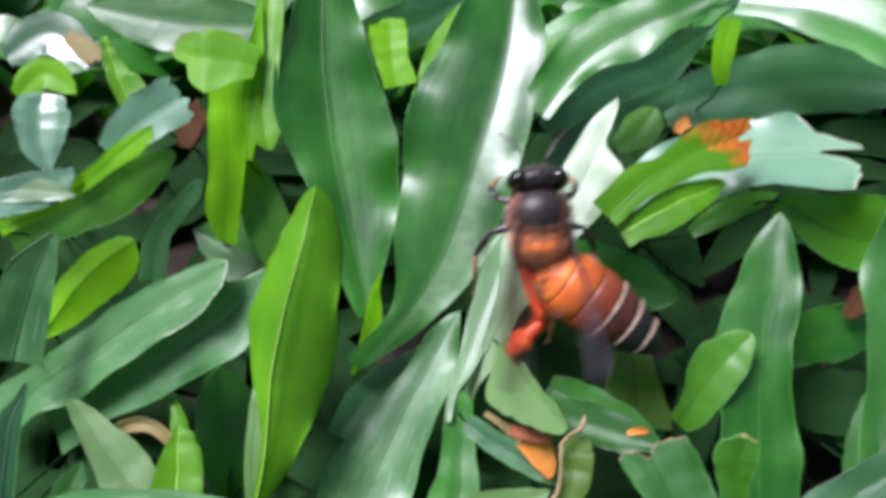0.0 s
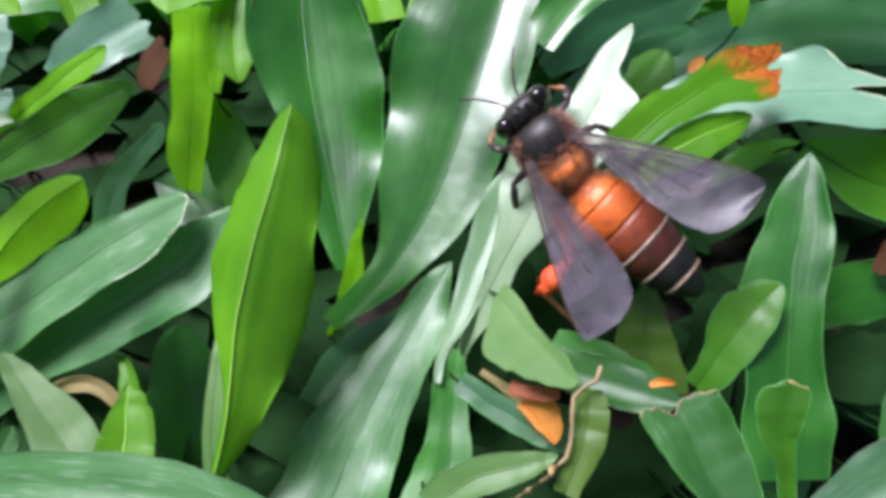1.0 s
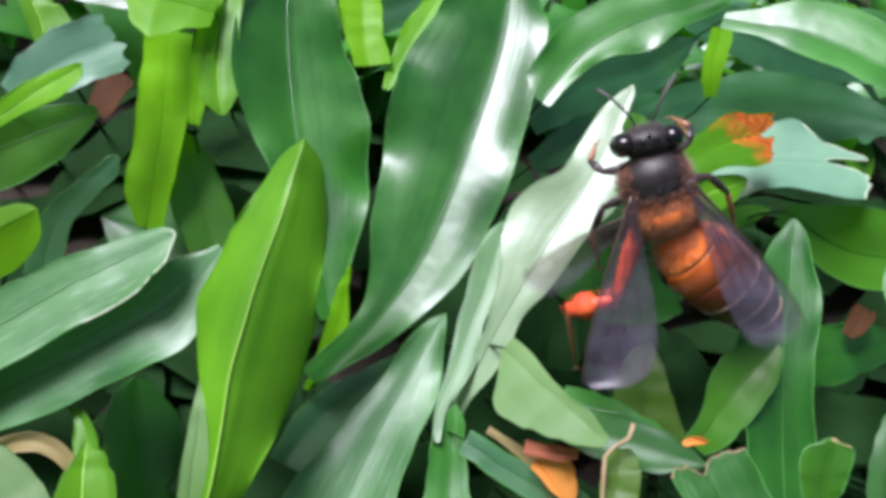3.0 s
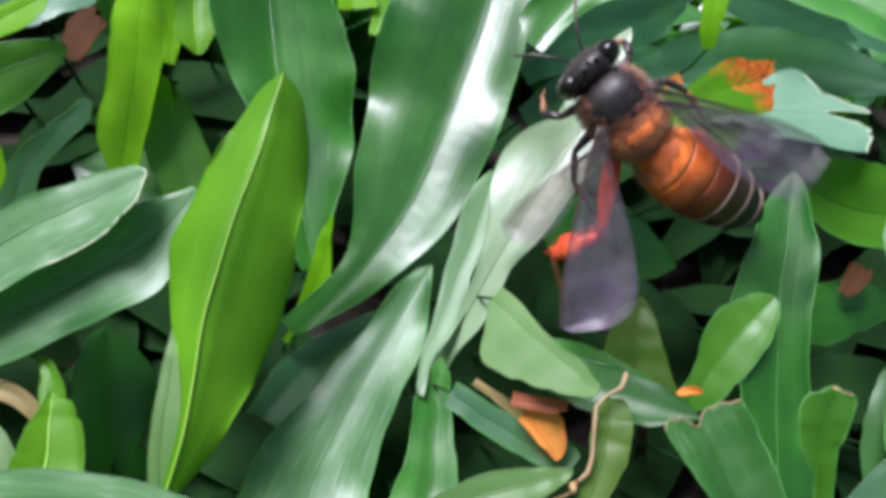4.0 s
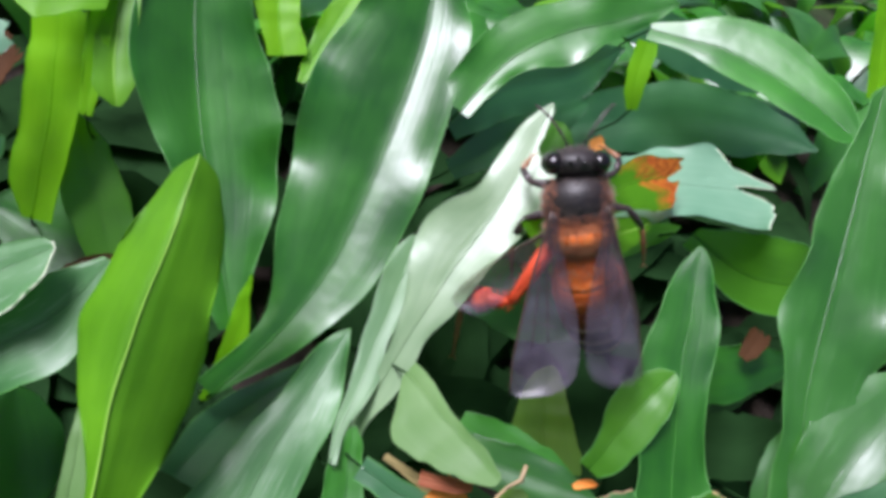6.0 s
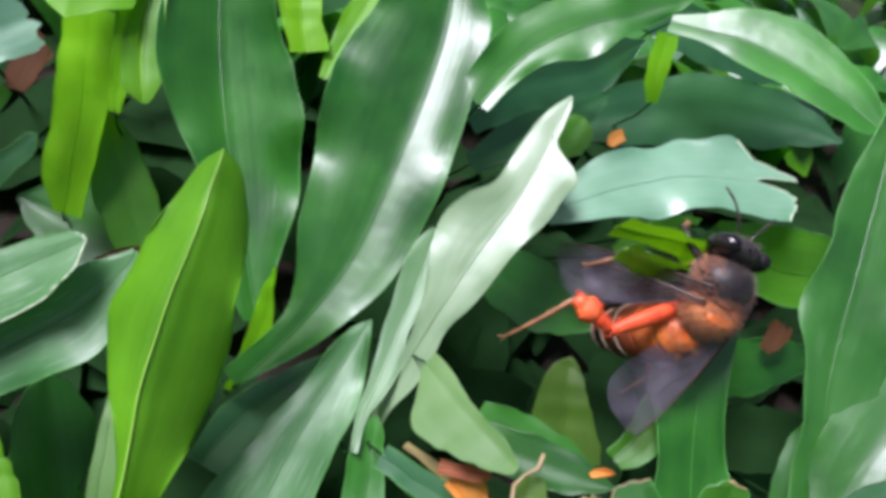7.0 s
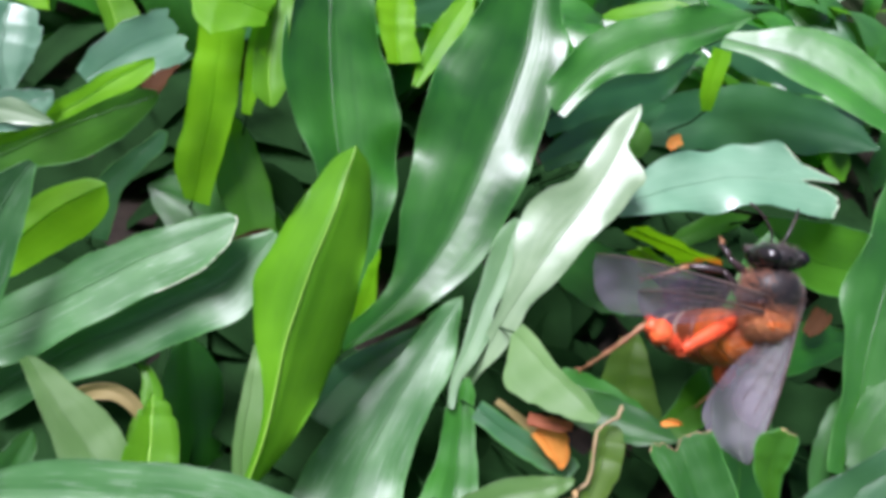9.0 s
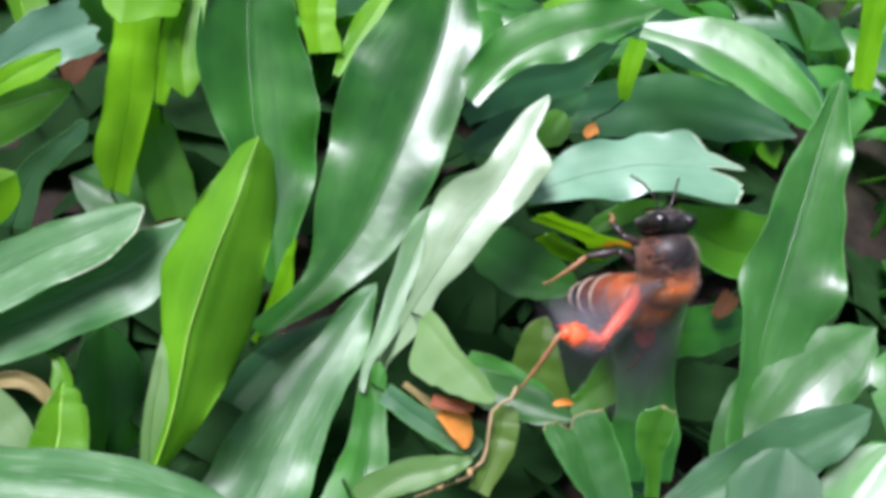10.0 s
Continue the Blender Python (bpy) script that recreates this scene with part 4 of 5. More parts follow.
leaf('straw', [(-33.1, 57.4, 22.9), (-31.5, 56.4, 22.1), (-30.2, 55.4, 21.3)], 2.1, (0.19, -0.41, 0.89), (0.19, -0.44, 0.88), 8, 'cut', 0.2, 'dry pinkish scrap of leaf in the grass', jag=.2)
leaf('brown', [(-24.2, 53.9, 12.5), (-23.6, 56.4, 13.8), (-22.3, 57.3, 15.1)], 3.0, (-0.12, -0.44, 0.89), (-0.42, -0.50, 0.76), 8, 'cut', 0.2, 'dry dark brown scrap of leaf in the grass', jag=.2)
leaf('brown', [(32.7, 32.0, 16.8), (33.5, 32.7, 17.6), (34.0, 33.5, 18.6)], 1.6, (-0.53, -0.36, 0.77), (-0.61, -0.38, 0.69), 8, 'cut', 0.2, 'dry dark brown scrap of leaf in the grass', jag=.2)
leaf('orange', [(21.1, 46.8, 22.1), (21.5, 47.3, 22.6), (22.1, 47.4, 22.9)], 1.1, (-0.42, -0.51, 0.75), (-0.35, -0.44, 0.83), 8, 'cut', 0.1, 'tiny orange scrap of leaf in the grass', jag=.1)
leaf('grey', [(18.6, 11.8, 17.0), (22.7, 14.3, 20.0), (27.8, 16.2, 22.8), (34.1, 18.4, 25.7)], 4.5, (-0.33, -0.45, 0.83), (-0.23, -0.47, 0.86), 12, 'lance2', 0.3, '')
leaf('grey', [(25.7, 9.5, 18.9), (26.2, 12.1, 21.4), (27.0, 16.0, 24.4)], 6.0, (-0.54, -0.52, 0.66), (-0.52, -0.45, 0.72), 12, 'lance2', 0.2, '')
leaf('deep', [(32.5, 9.9, 17.6), (33.4, 13.3, 20.9), (36.8, 16.9, 24.0)], 4.6, (-0.75, -0.34, 0.57), (-0.60, -0.11, 0.79), 14, 'lance2', 0.2, '')
leaf('mid', [(31.7, 19.1, 17.2), (34.8, 23.0, 21.0), (40.6, 26.7, 24.3)], 6.6, (-0.56, -0.32, 0.77), (-0.37, -0.21, 0.90), 8, 'lance4', 0.3, '')
shaped('mid', [(16.7, 12.2, 17.8), (16.4, 13.2, 18.3), (16.1, 14.2, 18.8), (15.8, 15.1, 19.2), (15.4, 15.9, 19.5), (15.0, 16.7, 19.9), (14.7, 17.4, 20.2), (14.4, 18.0, 20.5), (14.1, 18.5, 20.7), (13.9, 18.9, 20.9), (13.8, 19.2, 21.0)], (0.90, 0.90, 0.99, 1.06, 1.35, 1.61, 1.82, 1.90, 1.96, 2.00, 2.03), (1.82, 1.94, 2.07, 2.22, 2.43, 2.46, 2.44, 2.43, 2.40, 2.35, 2.32), (-0.09, -0.59, 0.80), (-0.05, -0.58, 0.81), 16, 0.2, '', rim="tan", cuts=(.04, .01, 0, .02, .01, .03, .06, .09, .07, .03, .01, .02, 0, .01, .03, .02, .04))
shaped('fresh', [(18.1, 13.8, 21.3), (17.9, 14.4, 22.1), (17.7, 14.9, 22.9), (17.5, 15.3, 23.5), (17.3, 15.8, 24.1), (17.3, 16.2, 24.7), (17.3, 16.5, 25.1), (17.4, 16.8, 25.5), (17.5, 17.1, 25.9), (17.5, 17.3, 26.1), (17.6, 17.4, 26.2)], (0.32, 0.32, 0.38, 0.72, 1.00, 1.22, 1.32, 1.29, 0.88, 0.43, 0.00), (0.52, 0.52, 0.53, 0.58, 0.75, 0.88, 0.91, 0.88, 0.79, 0.66, 0.59), (-0.36, -0.61, 0.71), (-0.31, -0.42, 0.85), 16, 0.2, '', jag=.03, rim="brown")
shaped('yellow', [(-34.0, 38.3, 17.6), (-31.9, 38.8, 18.3), (-29.9, 39.3, 19.1), (-28.3, 40.0, 19.9), (-26.8, 40.7, 20.8), (-25.5, 41.4, 21.6), (-24.4, 42.1, 22.4), (-23.4, 42.7, 23.0), (-22.5, 43.1, 23.5), (-21.8, 43.5, 23.9), (-21.5, 43.6, 24.1)], (0.64, 0.64, 0.65, 0.72, 0.74, 0.70, 0.74, 0.60, 0.43, 0.24, 0.10), (0.65, 0.52, 0.54, 0.57, 0.61, 0.68, 0.95, 1.18, 0.96, 0.63, 0.00), (-0.10, -0.66, 0.74), (-0.06, -0.70, 0.71), 10, 0.3, '')
shaped('olive', [(16.2, 24.9, 12.0), (16.1, 25.6, 12.8), (16.0, 26.3, 13.5), (16.0, 27.0, 14.1), (15.9, 27.6, 14.7), (15.9, 28.2, 15.2), (15.9, 28.7, 15.7), (16.0, 29.2, 16.1), (16.1, 29.6, 16.4), (16.1, 29.9, 16.7), (16.1, 30.1, 16.8)], (2.42, 2.42, 2.35, 2.22, 1.99, 1.78, 1.59, 1.29, 1.06, 0.60, 0.00), (2.67, 2.67, 2.36, 2.05, 1.77, 1.53, 1.30, 1.07, 0.67, 0.32, 0.00), (-0.35, -0.70, 0.62), (-0.34, -0.59, 0.73), 14, 0.2, 'olive-green grass blade with a browned edge', rim="brown")
leaf('orange', [(12.3, 19.3, 22.2), (12.9, 19.4, 22.4), (13.6, 19.4, 22.3)], 0.4, (-0.22, -0.41, 0.89), (0.02, -0.59, 0.81), 20, 'lance4', 0.4, 'dry orange-brown scrap by a cut blade')
leaf('deep', [(24.1, 16.2, 8.3), (24.8, 21.1, 11.2), (25.9, 27.2, 14.7)], 5.6, (0.16, -0.53, 0.84), (0.16, -0.50, 0.85), 8, 'lance2', 0.2, '')
shaped('orange', [(6.8, 21.6, 16.0), (7.4, 21.0, 15.8), (7.9, 20.4, 15.5), (8.3, 20.0, 15.3), (8.6, 19.6, 15.0), (8.7, 19.4, 14.9)], (1.44, 1.44, 1.44, 1.03, 0.48, 0.11), (0.42, 0.41, 0.35, 0.24, 0.11, 0.00), (-0.40, -0.35, 0.85), (-0.30, -0.30, 0.90), 8, 0.3, 'dry orange leaf scrap on the grass', jag=.05)
shaped('straw', [(4.5, 24.0, 15.3), (5.4, 23.5, 15.1), (6.1, 23.1, 14.9), (6.8, 22.7, 14.7), (7.3, 22.4, 14.5), (7.6, 22.3, 14.5)], (0.21, 0.21, 0.29, 0.30, 0.31, 0.32), (0.20, 0.20, 0.27, 0.30, 0.32, 0.00), (-0.29, -0.54, 0.79), (-0.30, -0.54, 0.79), 5, 0.6, 'dry straw-coloured leaf scrap on the grass')
shaped('rust', [(6.0, 22.1, 16.8), (6.8, 21.8, 17.0), (7.5, 21.6, 17.2), (8.0, 21.4, 17.4), (8.4, 21.3, 17.5), (8.7, 21.2, 17.6)], (0.34, 0.34, 0.33, 0.31, 0.29, 0.28), (0.43, 0.43, 0.48, 0.47, 0.34, 0.25), (-0.40, -0.35, 0.85), (-0.35, -0.40, 0.85), 10, 0.4, 'dry rust-red leaf scrap on the grass')
leaf('straw', [(-24.1, 23.6, 8.6), (-23.1, 24.8, 10.1), (-21.1, 25.1, 10.6), (-19.3, 24.3, 9.9), (-18.5, 23.0, 8.4)], 1.2, (0.18, -0.82, 0.54), (0.40, -0.56, 0.72), 24, 'lance4', 0.2, 'dry straw-coloured curled blade in the grass')
shaped('palesheen', [(1.8, 24.7, 12.6), (2.3, 26.7, 13.4), (3.1, 28.4, 14.3), (3.8, 30.1, 15.0), (4.4, 31.8, 15.8), (5.1, 33.3, 16.5), (5.6, 34.7, 17.1), (6.1, 36.1, 17.7), (6.4, 37.2, 18.2), (6.7, 38.1, 18.6), (6.8, 38.6, 18.8)], (0.09, 0.34, 0.55, 0.79, 1.00, 1.19, 1.38, 1.31, 1.12, 0.67, 0.27), (0.39, 0.39, 0.82, 1.01, 0.67, 0.87, 1.08, 1.18, 1.12, 0.95, 0.62), (-0.12, -0.50, 0.86), (-0.10, -0.46, 0.88), 10, 0.3, '')


shaped('yellow', [(64.4, 66.6, 21.5), (64.3, 68.2, 23.1), (64.1, 69.7, 24.6), (64.1, 71.1, 26.0), (64.1, 72.4, 27.4), (64.1, 73.5, 28.6), (64.1, 74.6, 29.7), (64.1, 75.6, 30.6), (64.1, 76.4, 31.4), (64.0, 77.0, 32.0), (64.0, 77.3, 32.4)], (1.58, 1.67, 1.77, 1.80, 1.80, 1.81, 1.81, 1.32, 0.87, 0.52, 0.00), (1.49, 1.49, 1.72, 1.84, 1.87, 1.87, 1.87, 1.53, 0.96, 0.54, 0.31), (-0.07, -0.80, 0.60), (-0.08, -0.80, 0.59), 12, 0.3, '')
MOVERS = []
scorched_blade = shaped('scorch', [(12.9, 34.7, 24.5), (14.1, 35.5, 25.5), (15.3, 36.3, 26.3), (16.6, 37.0, 26.9), (17.8, 37.6, 27.5), (19.0, 38.2, 27.9), (20.1, 38.6, 28.2), (21.2, 38.9, 28.3), (22.2, 39.2, 28.4), (22.9, 39.4, 28.5), (23.3, 39.5, 28.5)], (1.51, 1.51, 1.60, 1.05, 1.16, 1.43, 1.68, 1.44, 1.31, 1.23, 1.17), (0.89, 0.89, 1.04, 1.30, 1.47, 1.76, 2.16, 2.18, 2.03, 1.01, 0.00), (-0.24, -0.65, 0.72), (0.05, -0.62, 0.78), 12, 0.2, 'green grass blade with scorched orange torn end', rim="brown", rooted=False, cuts=(.0, .01, .03, .02, .0, .01, .02, .05, .09, .10, .06, .03, .02, .05, .08, .06, .10))
MOVERS.append((scorched_blade, (12.7, 34.4, 24.0), [(0.0, 0.0, 0.0, -0.0), (5.4, 0.0, 0.0, -0.0), (6.1, 8.5, 6.6, 1.1), (7.3, 100.7, 49.0, 41.4), (8.5, 103.8, 48.6, 42.2), (10.0, 100.7, 49.0, 41.4)]))
scorched_lobe = shaped('lime', [(14.0, 34.0, 23.5), (14.9, 34.3, 24.1), (15.9, 34.7, 24.6), (16.8, 35.0, 25.0), (17.7, 35.4, 25.3), (18.5, 35.7, 25.6), (19.3, 36.0, 25.7), (20.0, 36.3, 25.8), (20.6, 36.6, 25.9), (21.1, 36.8, 26.0), (21.4, 36.9, 26.0)], (0.86, 0.86, 1.03, 1.24, 1.19, 1.15, 1.04, 0.86, 0.71, 0.40, 0.15), (1.10, 1.10, 1.46, 1.48, 1.45, 1.29, 1.12, 0.90, 0.55, 0.28, 0.00), (-0.23, -0.62, 0.75), (0.06, -0.51, 0.86), 12, 0.2, 'split lobe of the scorched yellow-green blade', rooted=False)
MOVERS.append((scorched_lobe, (13.4, 33.6, 23.0), [(0.0, 0.0, 0.0, -0.0), (5.4, 0.0, 0.0, -0.0), (6.1, 9.0, 6.0, 0.6), (7.3, 99.3, 48.3, 34.0), (8.5, 102.3, 48.0, 34.6), (10.0, 99.3, 48.3, 34.0)]))
sunk_blade = shaped('fresh', [(18.7, 24.2, 13.9), (19.2, 24.7, 15.1), (19.7, 25.3, 16.1), (20.2, 25.7, 17.0), (20.7, 26.2, 17.8), (21.2, 26.6, 18.5), (21.7, 27.0, 19.0), (22.1, 27.3, 19.5), (22.5, 27.6, 19.9), (22.8, 27.8, 20.2), (22.9, 27.9, 20.3)], (0.71, 0.71, 0.95, 1.56, 1.79, 1.92, 1.59, 1.30, 1.02, 0.44, 0.12), (0.88, 1.57, 1.71, 1.80, 1.77, 1.66, 1.53, 1.15, 0.83, 0.42, 0.00), (-0.56, -0.52, 0.64), (-0.40, -0.45, 0.80), 14, 0.2, 'glossy yellow-green blade bending under the bee', rooted=False)
MOVERS.append((sunk_blade, (17.1, 24.4, 13.6), [(0.0, 0.0, 0.0, -0.0), (6.2, 0.0, 0.0, -0.0), (7.3, -14.6, 34.3, -5.2), (10.0, -14.2, 35.7, -6.4)]))


def dry_stem(pts):
    """A thin dried flower stalk, kinked at its nodes, down to the soil."""
    thing = new("dry_stalk")
    tagged(thing, "thin dry tan grass stalk, kinked, under the bee", "stalk")
    foot = Vector(pts[-1])
    line, _ = curve_points(pts + [(foot.x, foot.y + 5, -0.4)], 36)
    bm = bmesh.new()
    tube(bm, line, [0.11 + 0.03 * math.sin(i * 2.1) for i in range(36)], 6)
    part("stalk", bm, RIM["tan"], thing)
    for k in (9, 18):
        bm = bmesh.new()
        tube(bm, line[k - 1:k + 2], [0.14, 0.21, 0.14], 7)
        part("node", bm, RIM["brown"], thing, "brown swollen node")


dry_stem([(9.9, 20.4, 22.2), (9.7, 19.8, 21.6), (9.0, 19.6, 21.2), (8.6, 19.3, 20.8), (8.6, 18.3, 19.9), (8.5, 17.3, 19.2), (8.2, 16.6, 18.5), (7.6, 16.5, 18.2), (7.4, 16.2, 17.5)])

def in_view(x, y, m):
    return 2 < y < 70 and -30 - 0.35 * (y - 10) - m < x < 47 + 0.5 * (y - 10) + m


def lawn_mesh(rng, places, kind, heights, widths, name, label):
    """Many blades too many to count, in one mesh."""
    bm = bmesh.new()
    for x, y in places:
        ln, h = rng.uniform(13, 26), rng.uniform(*heights)
        for _ in range(12):
            az = rng.uniform(0, 2 * math.pi)
            d = Vector((math.cos(az), math.sin(az), 0))
            if h < 7 or not any(in_view(x + d.x * ln * k, y + d.y * ln * k, 4) for k in (0.5, 0.8, 1.0)):
                break
        else:
            continue
        b = Vector((x, y, -0.3))
        pts = [b, b + d * ln * 0.22 + Vector((0, 0, h * 0.7)), b + d * ln * 0.6 + Vector((0, 0, h)), b + d * ln + Vector((0, 0, h * rng.uniform(0.5, 0.95)))]
        n = Vector((rng.uniform(-0.35, 0.35), rng.uniform(-0.35, 0.35), 1)).normalized()
        w = rng.uniform(*widths)
        rows, line, length = blade_grid(pts, w, n - d * 0.6, n, rng.uniform(5, 18), "lance3", 0.3, 0.0, rng, 12, 4)
        blade_mesh(bm, rows, w, length)
    ob = new(name, finish(bm, name, LEAF[kind]))
    return tagged(ob, label, "grass", kind="stuff")


def build_lawn():
    g = random.Random(5)
    # the understorey below the blades that stand out, with shade put into its colour
    for kind, count in (("gapshade", 230),):
        lawn_mesh(g, [(g.uniform(-60, 76), g.uniform(4, 70)) for _ in range(count)], kind, (2.0, 6.5), (3.5, 7.5), "grass_understorey", "low grass blades close to the soil, shade put into their colour")
    # the lawn all round
    for kind, count in (("deep", 620), ("mid", 520), ("bluish", 300), ("lime", 70)):
        pts = []
        while len(pts) < count:
            r, a = 30 + 190 * g.random() ** 1.4, g.uniform(0, 2 * math.pi)
            x, y = 8 + r * math.cos(a), 36 + r * math.sin(a)
            if in_view(x, y, 0) or (abs(x + 4) < 30 and -32 < y < 12):
                continue
            pts.append((x, y))
        lawn_mesh(g, pts, kind, (7.0, 16.0), (5.0, 9.0), "lawn_grass", "broadleaf lawn grass all round")
    # further out, thinner
    for kind, count in (("deep", 900), ("mid", 900), ("fresh", 500)):
        pts = []
        for _ in range(count):
            r, a = 200 + 450 * g.random() ** 0.8, g.uniform(0, 2 * math.pi)
            pts.append((8 + r * math.cos(a), 36 + r * math.sin(a)))
        lawn_mesh(g, pts, kind, (8.0, 20.0), (6.0, 11.0), "lawn_grass", "broadleaf lawn grass further off")


build_lawn()

# ---------------------------------------------------------------- the bee (x right, y forward, z up from the thorax, mm)
def bee_material(name, color, color2, rough=0.35, sheen=0.0, spec=0.5, scale=900):
    return plain_material(name, color, color2, scale, rough, 0.0, 0.25, 0.03, spec, sheen)


M_BLACK = bee_material("black chitin", (0.006, 0.005, 0.006), (0.02, 0.014, 0.014), 0.5)
M_EYE = bee_material("glossy dark eye", (0.004, 0.003, 0.004), (0.012, 0.008, 0.008), 0.12)
M_ORANGE = bee_material("orange chitin", (0.60, 0.105, 0.012), (0.82, 0.205, 0.03), 0.45)
M_AMBER = bee_material("red-orange chitin", (0.42, 0.07, 0.010), (0.60, 0.13, 0.018), 0.45)
M_RUST = bee_material("rusty red chitin", (0.15, 0.028, 0.012), (0.24, 0.052, 0.018), 0.48)
M_MAROON = bee_material("dark maroon chitin", (0.045, 0.012, 0.008), (0.09, 0.025, 0.015), 0.32)
M_BAND = bee_material("pale band", (0.20, 0.14, 0.10), (0.36, 0.27, 0.20), 0.6)
M_RED = bee_material("red pollen-dusted leg", (0.62, 0.05, 0.015), (0.85, 0.13, 0.04), 0.5)
M_POLLEN = bee_material("orange-red pollen load", (0.6, 0.05, 0.015), (0.8, 0.14, 0.03), 0.7)
M_LEG = bee_material("dark leg chitin", (0.015, 0.01, 0.012), (0.05, 0.03, 0.03), 0.35)
M_TARSUS = bee_material("brown foot chitin", (0.18, 0.07, 0.03), (0.32, 0.15, 0.07), 0.45)
M_TAWNY = bee_material("tawny hair", (0.36, 0.10, 0.035), (0.58, 0.22, 0.075), 0.7, 0.3)
M_RUSSET = bee_material("russet hair", (0.17, 0.055, 0.028), (0.34, 0.125, 0.06), 0.7, 0.3)
M_DARKHAIR = bee_material("dark hair", (0.02, 0.012, 0.01), (0.06, 0.035, 0.025), 0.7, 0.2)
M_VEIN = bee_material("wing vein", (0.03, 0.018, 0.016), (0.07, 0.04, 0.03), 0.4)


def wing_material():
    m, nt, nodes, links, bsdf, out = nodes_of("smoky wing membrane")
    uv = nodes.new("ShaderNodeTexCoord").outputs["Object"]
    cloud = noise_node(nt, uv, 420, 4)
    links.new(ramp(nt, cloud, [(0.35, (0.05, 0.042, 0.055)), (0.65, (0.145, 0.122, 0.165))]), bsdf.inputs["Base Color"])
    bsdf.inputs["Roughness"].default_value = 0.42
    bsdf.inputs["Specular IOR Level"].default_value = 0.75
    links.new(bump_node(nt, cloud, 0.5, 0.0002), bsdf.inputs["Normal"])
    tr = nodes.new("ShaderNodeBsdfTransparent")
    tr.inputs[0].default_value = (0.85, 0.78, 0.74, 1)
    mix = nodes.new("ShaderNodeMixShader")
    sep = nodes.new("ShaderNodeSeparateXYZ")
    links.new(uv, sep.inputs[0])
    span = math_node(nt, "DIVIDE", math_node(nt, "ABSOLUTE", sep.outputs[0]), 12 * MM)
    links.new(ramp(nt, span, [(0.10, 0.22), (0.62, 0.44)]), mix.inputs[0])
    links.new(tr.outputs[0], mix.inputs[1])
    links.new(bsdf.outputs[0], mix.inputs[2])
    links.new(mix.outputs[0], out.inputs[0])
    return m


M_WING = wing_material()


def blob(bm, c, r, seg=20, rings=14, warp=None):
    """An ellipsoid of radii r about c; warp(unit vector) gives a factor."""
    rows = []
    for i in range(rings + 1):
        th = math.pi * i / rings
        row = []
        for k in range(seg):
            a = 2 * math.pi * k / seg
            u = Vector((math.sin(th) * math.cos(a), math.cos(th), math.sin(th) * math.sin(a)))
            q = warp(u) if warp else 1.0
            row.append(bm.verts.new((Vector(c) + Vector((u.x * r[0], u.y * r[1], u.z * r[2])) * q) * MM))
        rows.append(row)
    for p, q in zip(rows, rows[1:]):
        for k in range(seg):
            bm.faces.new((p[k], q[k], q[(k + 1) % seg], p[(k + 1) % seg]))
    bmesh.ops.remove_doubles(bm, verts=bm.verts, dist=1e-7)


def hairs(bm, rng, c, r, count, length, keep):
    """Short hairs standing on an ellipsoid, leaning backwards."""
    made = 0
    while made < count:
        u = Vector((rng.gauss(0, 1), rng.gauss(0, 1), rng.gauss(0, 1))).normalized()
        if not keep(u):
            continue
        p = Vector(c) + Vector((u.x * r[0], u.y * r[1], u.z * r[2]))
        n = Vector((u.x / r[0], u.y / r[1], u.z / r[2])).normalized()
        d = (n + Vector((rng.uniform(-.4, .4), rng.uniform(-.7, .2), rng.uniform(-.4, .4)))).normalized()
        s = d.cross(Vector((rng.uniform(-1, 1), rng.uniform(-1, 1), rng.uniform(-1, 1)))).normalized() * 0.024
        t = d.cross(s).normalized() * 0.03
        ln = length * rng.uniform(0.6, 1.2)
        a, b, e = [bm.verts.new((p + q) * MM) for q in (s, -s * 0.5 + t, -s * 0.5 - t)]
        tip = bm.verts.new((p + d * ln) * MM)
        for f in ((a, b, tip), (b, e, tip), (e, a, tip)):
            bm.faces.new(f)
        made += 1


def segment(bm, y0, y1, r0, r1, z0, z1, seg=24):
    """One ring of the abdomen: a short barrel from y0 to y1 whose rear edge overlaps the next."""
    rows = []
    n = 6
    for i in range(n + 1):
        t = i / n
        r = r0 + (r1 - r0) * t + 0.12 * math.sin(math.pi * t)
        y, z = y0 + (y1 - y0) * t, z0 + (z1 - z0) * t
        rows.append([bm.verts.new(Vector((r * math.cos(2 * math.pi * k / seg), y, z + 0.86 * r * math.sin(2 * math.pi * k / seg))) * MM) for k in range(seg)])
    for p, q in zip(rows, rows[1:]):
        for k in range(seg):
            bm.faces.new((p[k], p[(k + 1) % seg], q[(k + 1) % seg], q[k]))
    bm.faces.new(rows[0][::-1])
    bm.faces.new(rows[-1])


WING_OUTLINE = [(0, 0.2), (0.12, 0.4), (0.3, 0.95), (0.5, 1.5), (0.7, 1.85), (0.84, 1.85), (0.94, 1.35), (0.98, 0.85), (1.0, 0.35)]


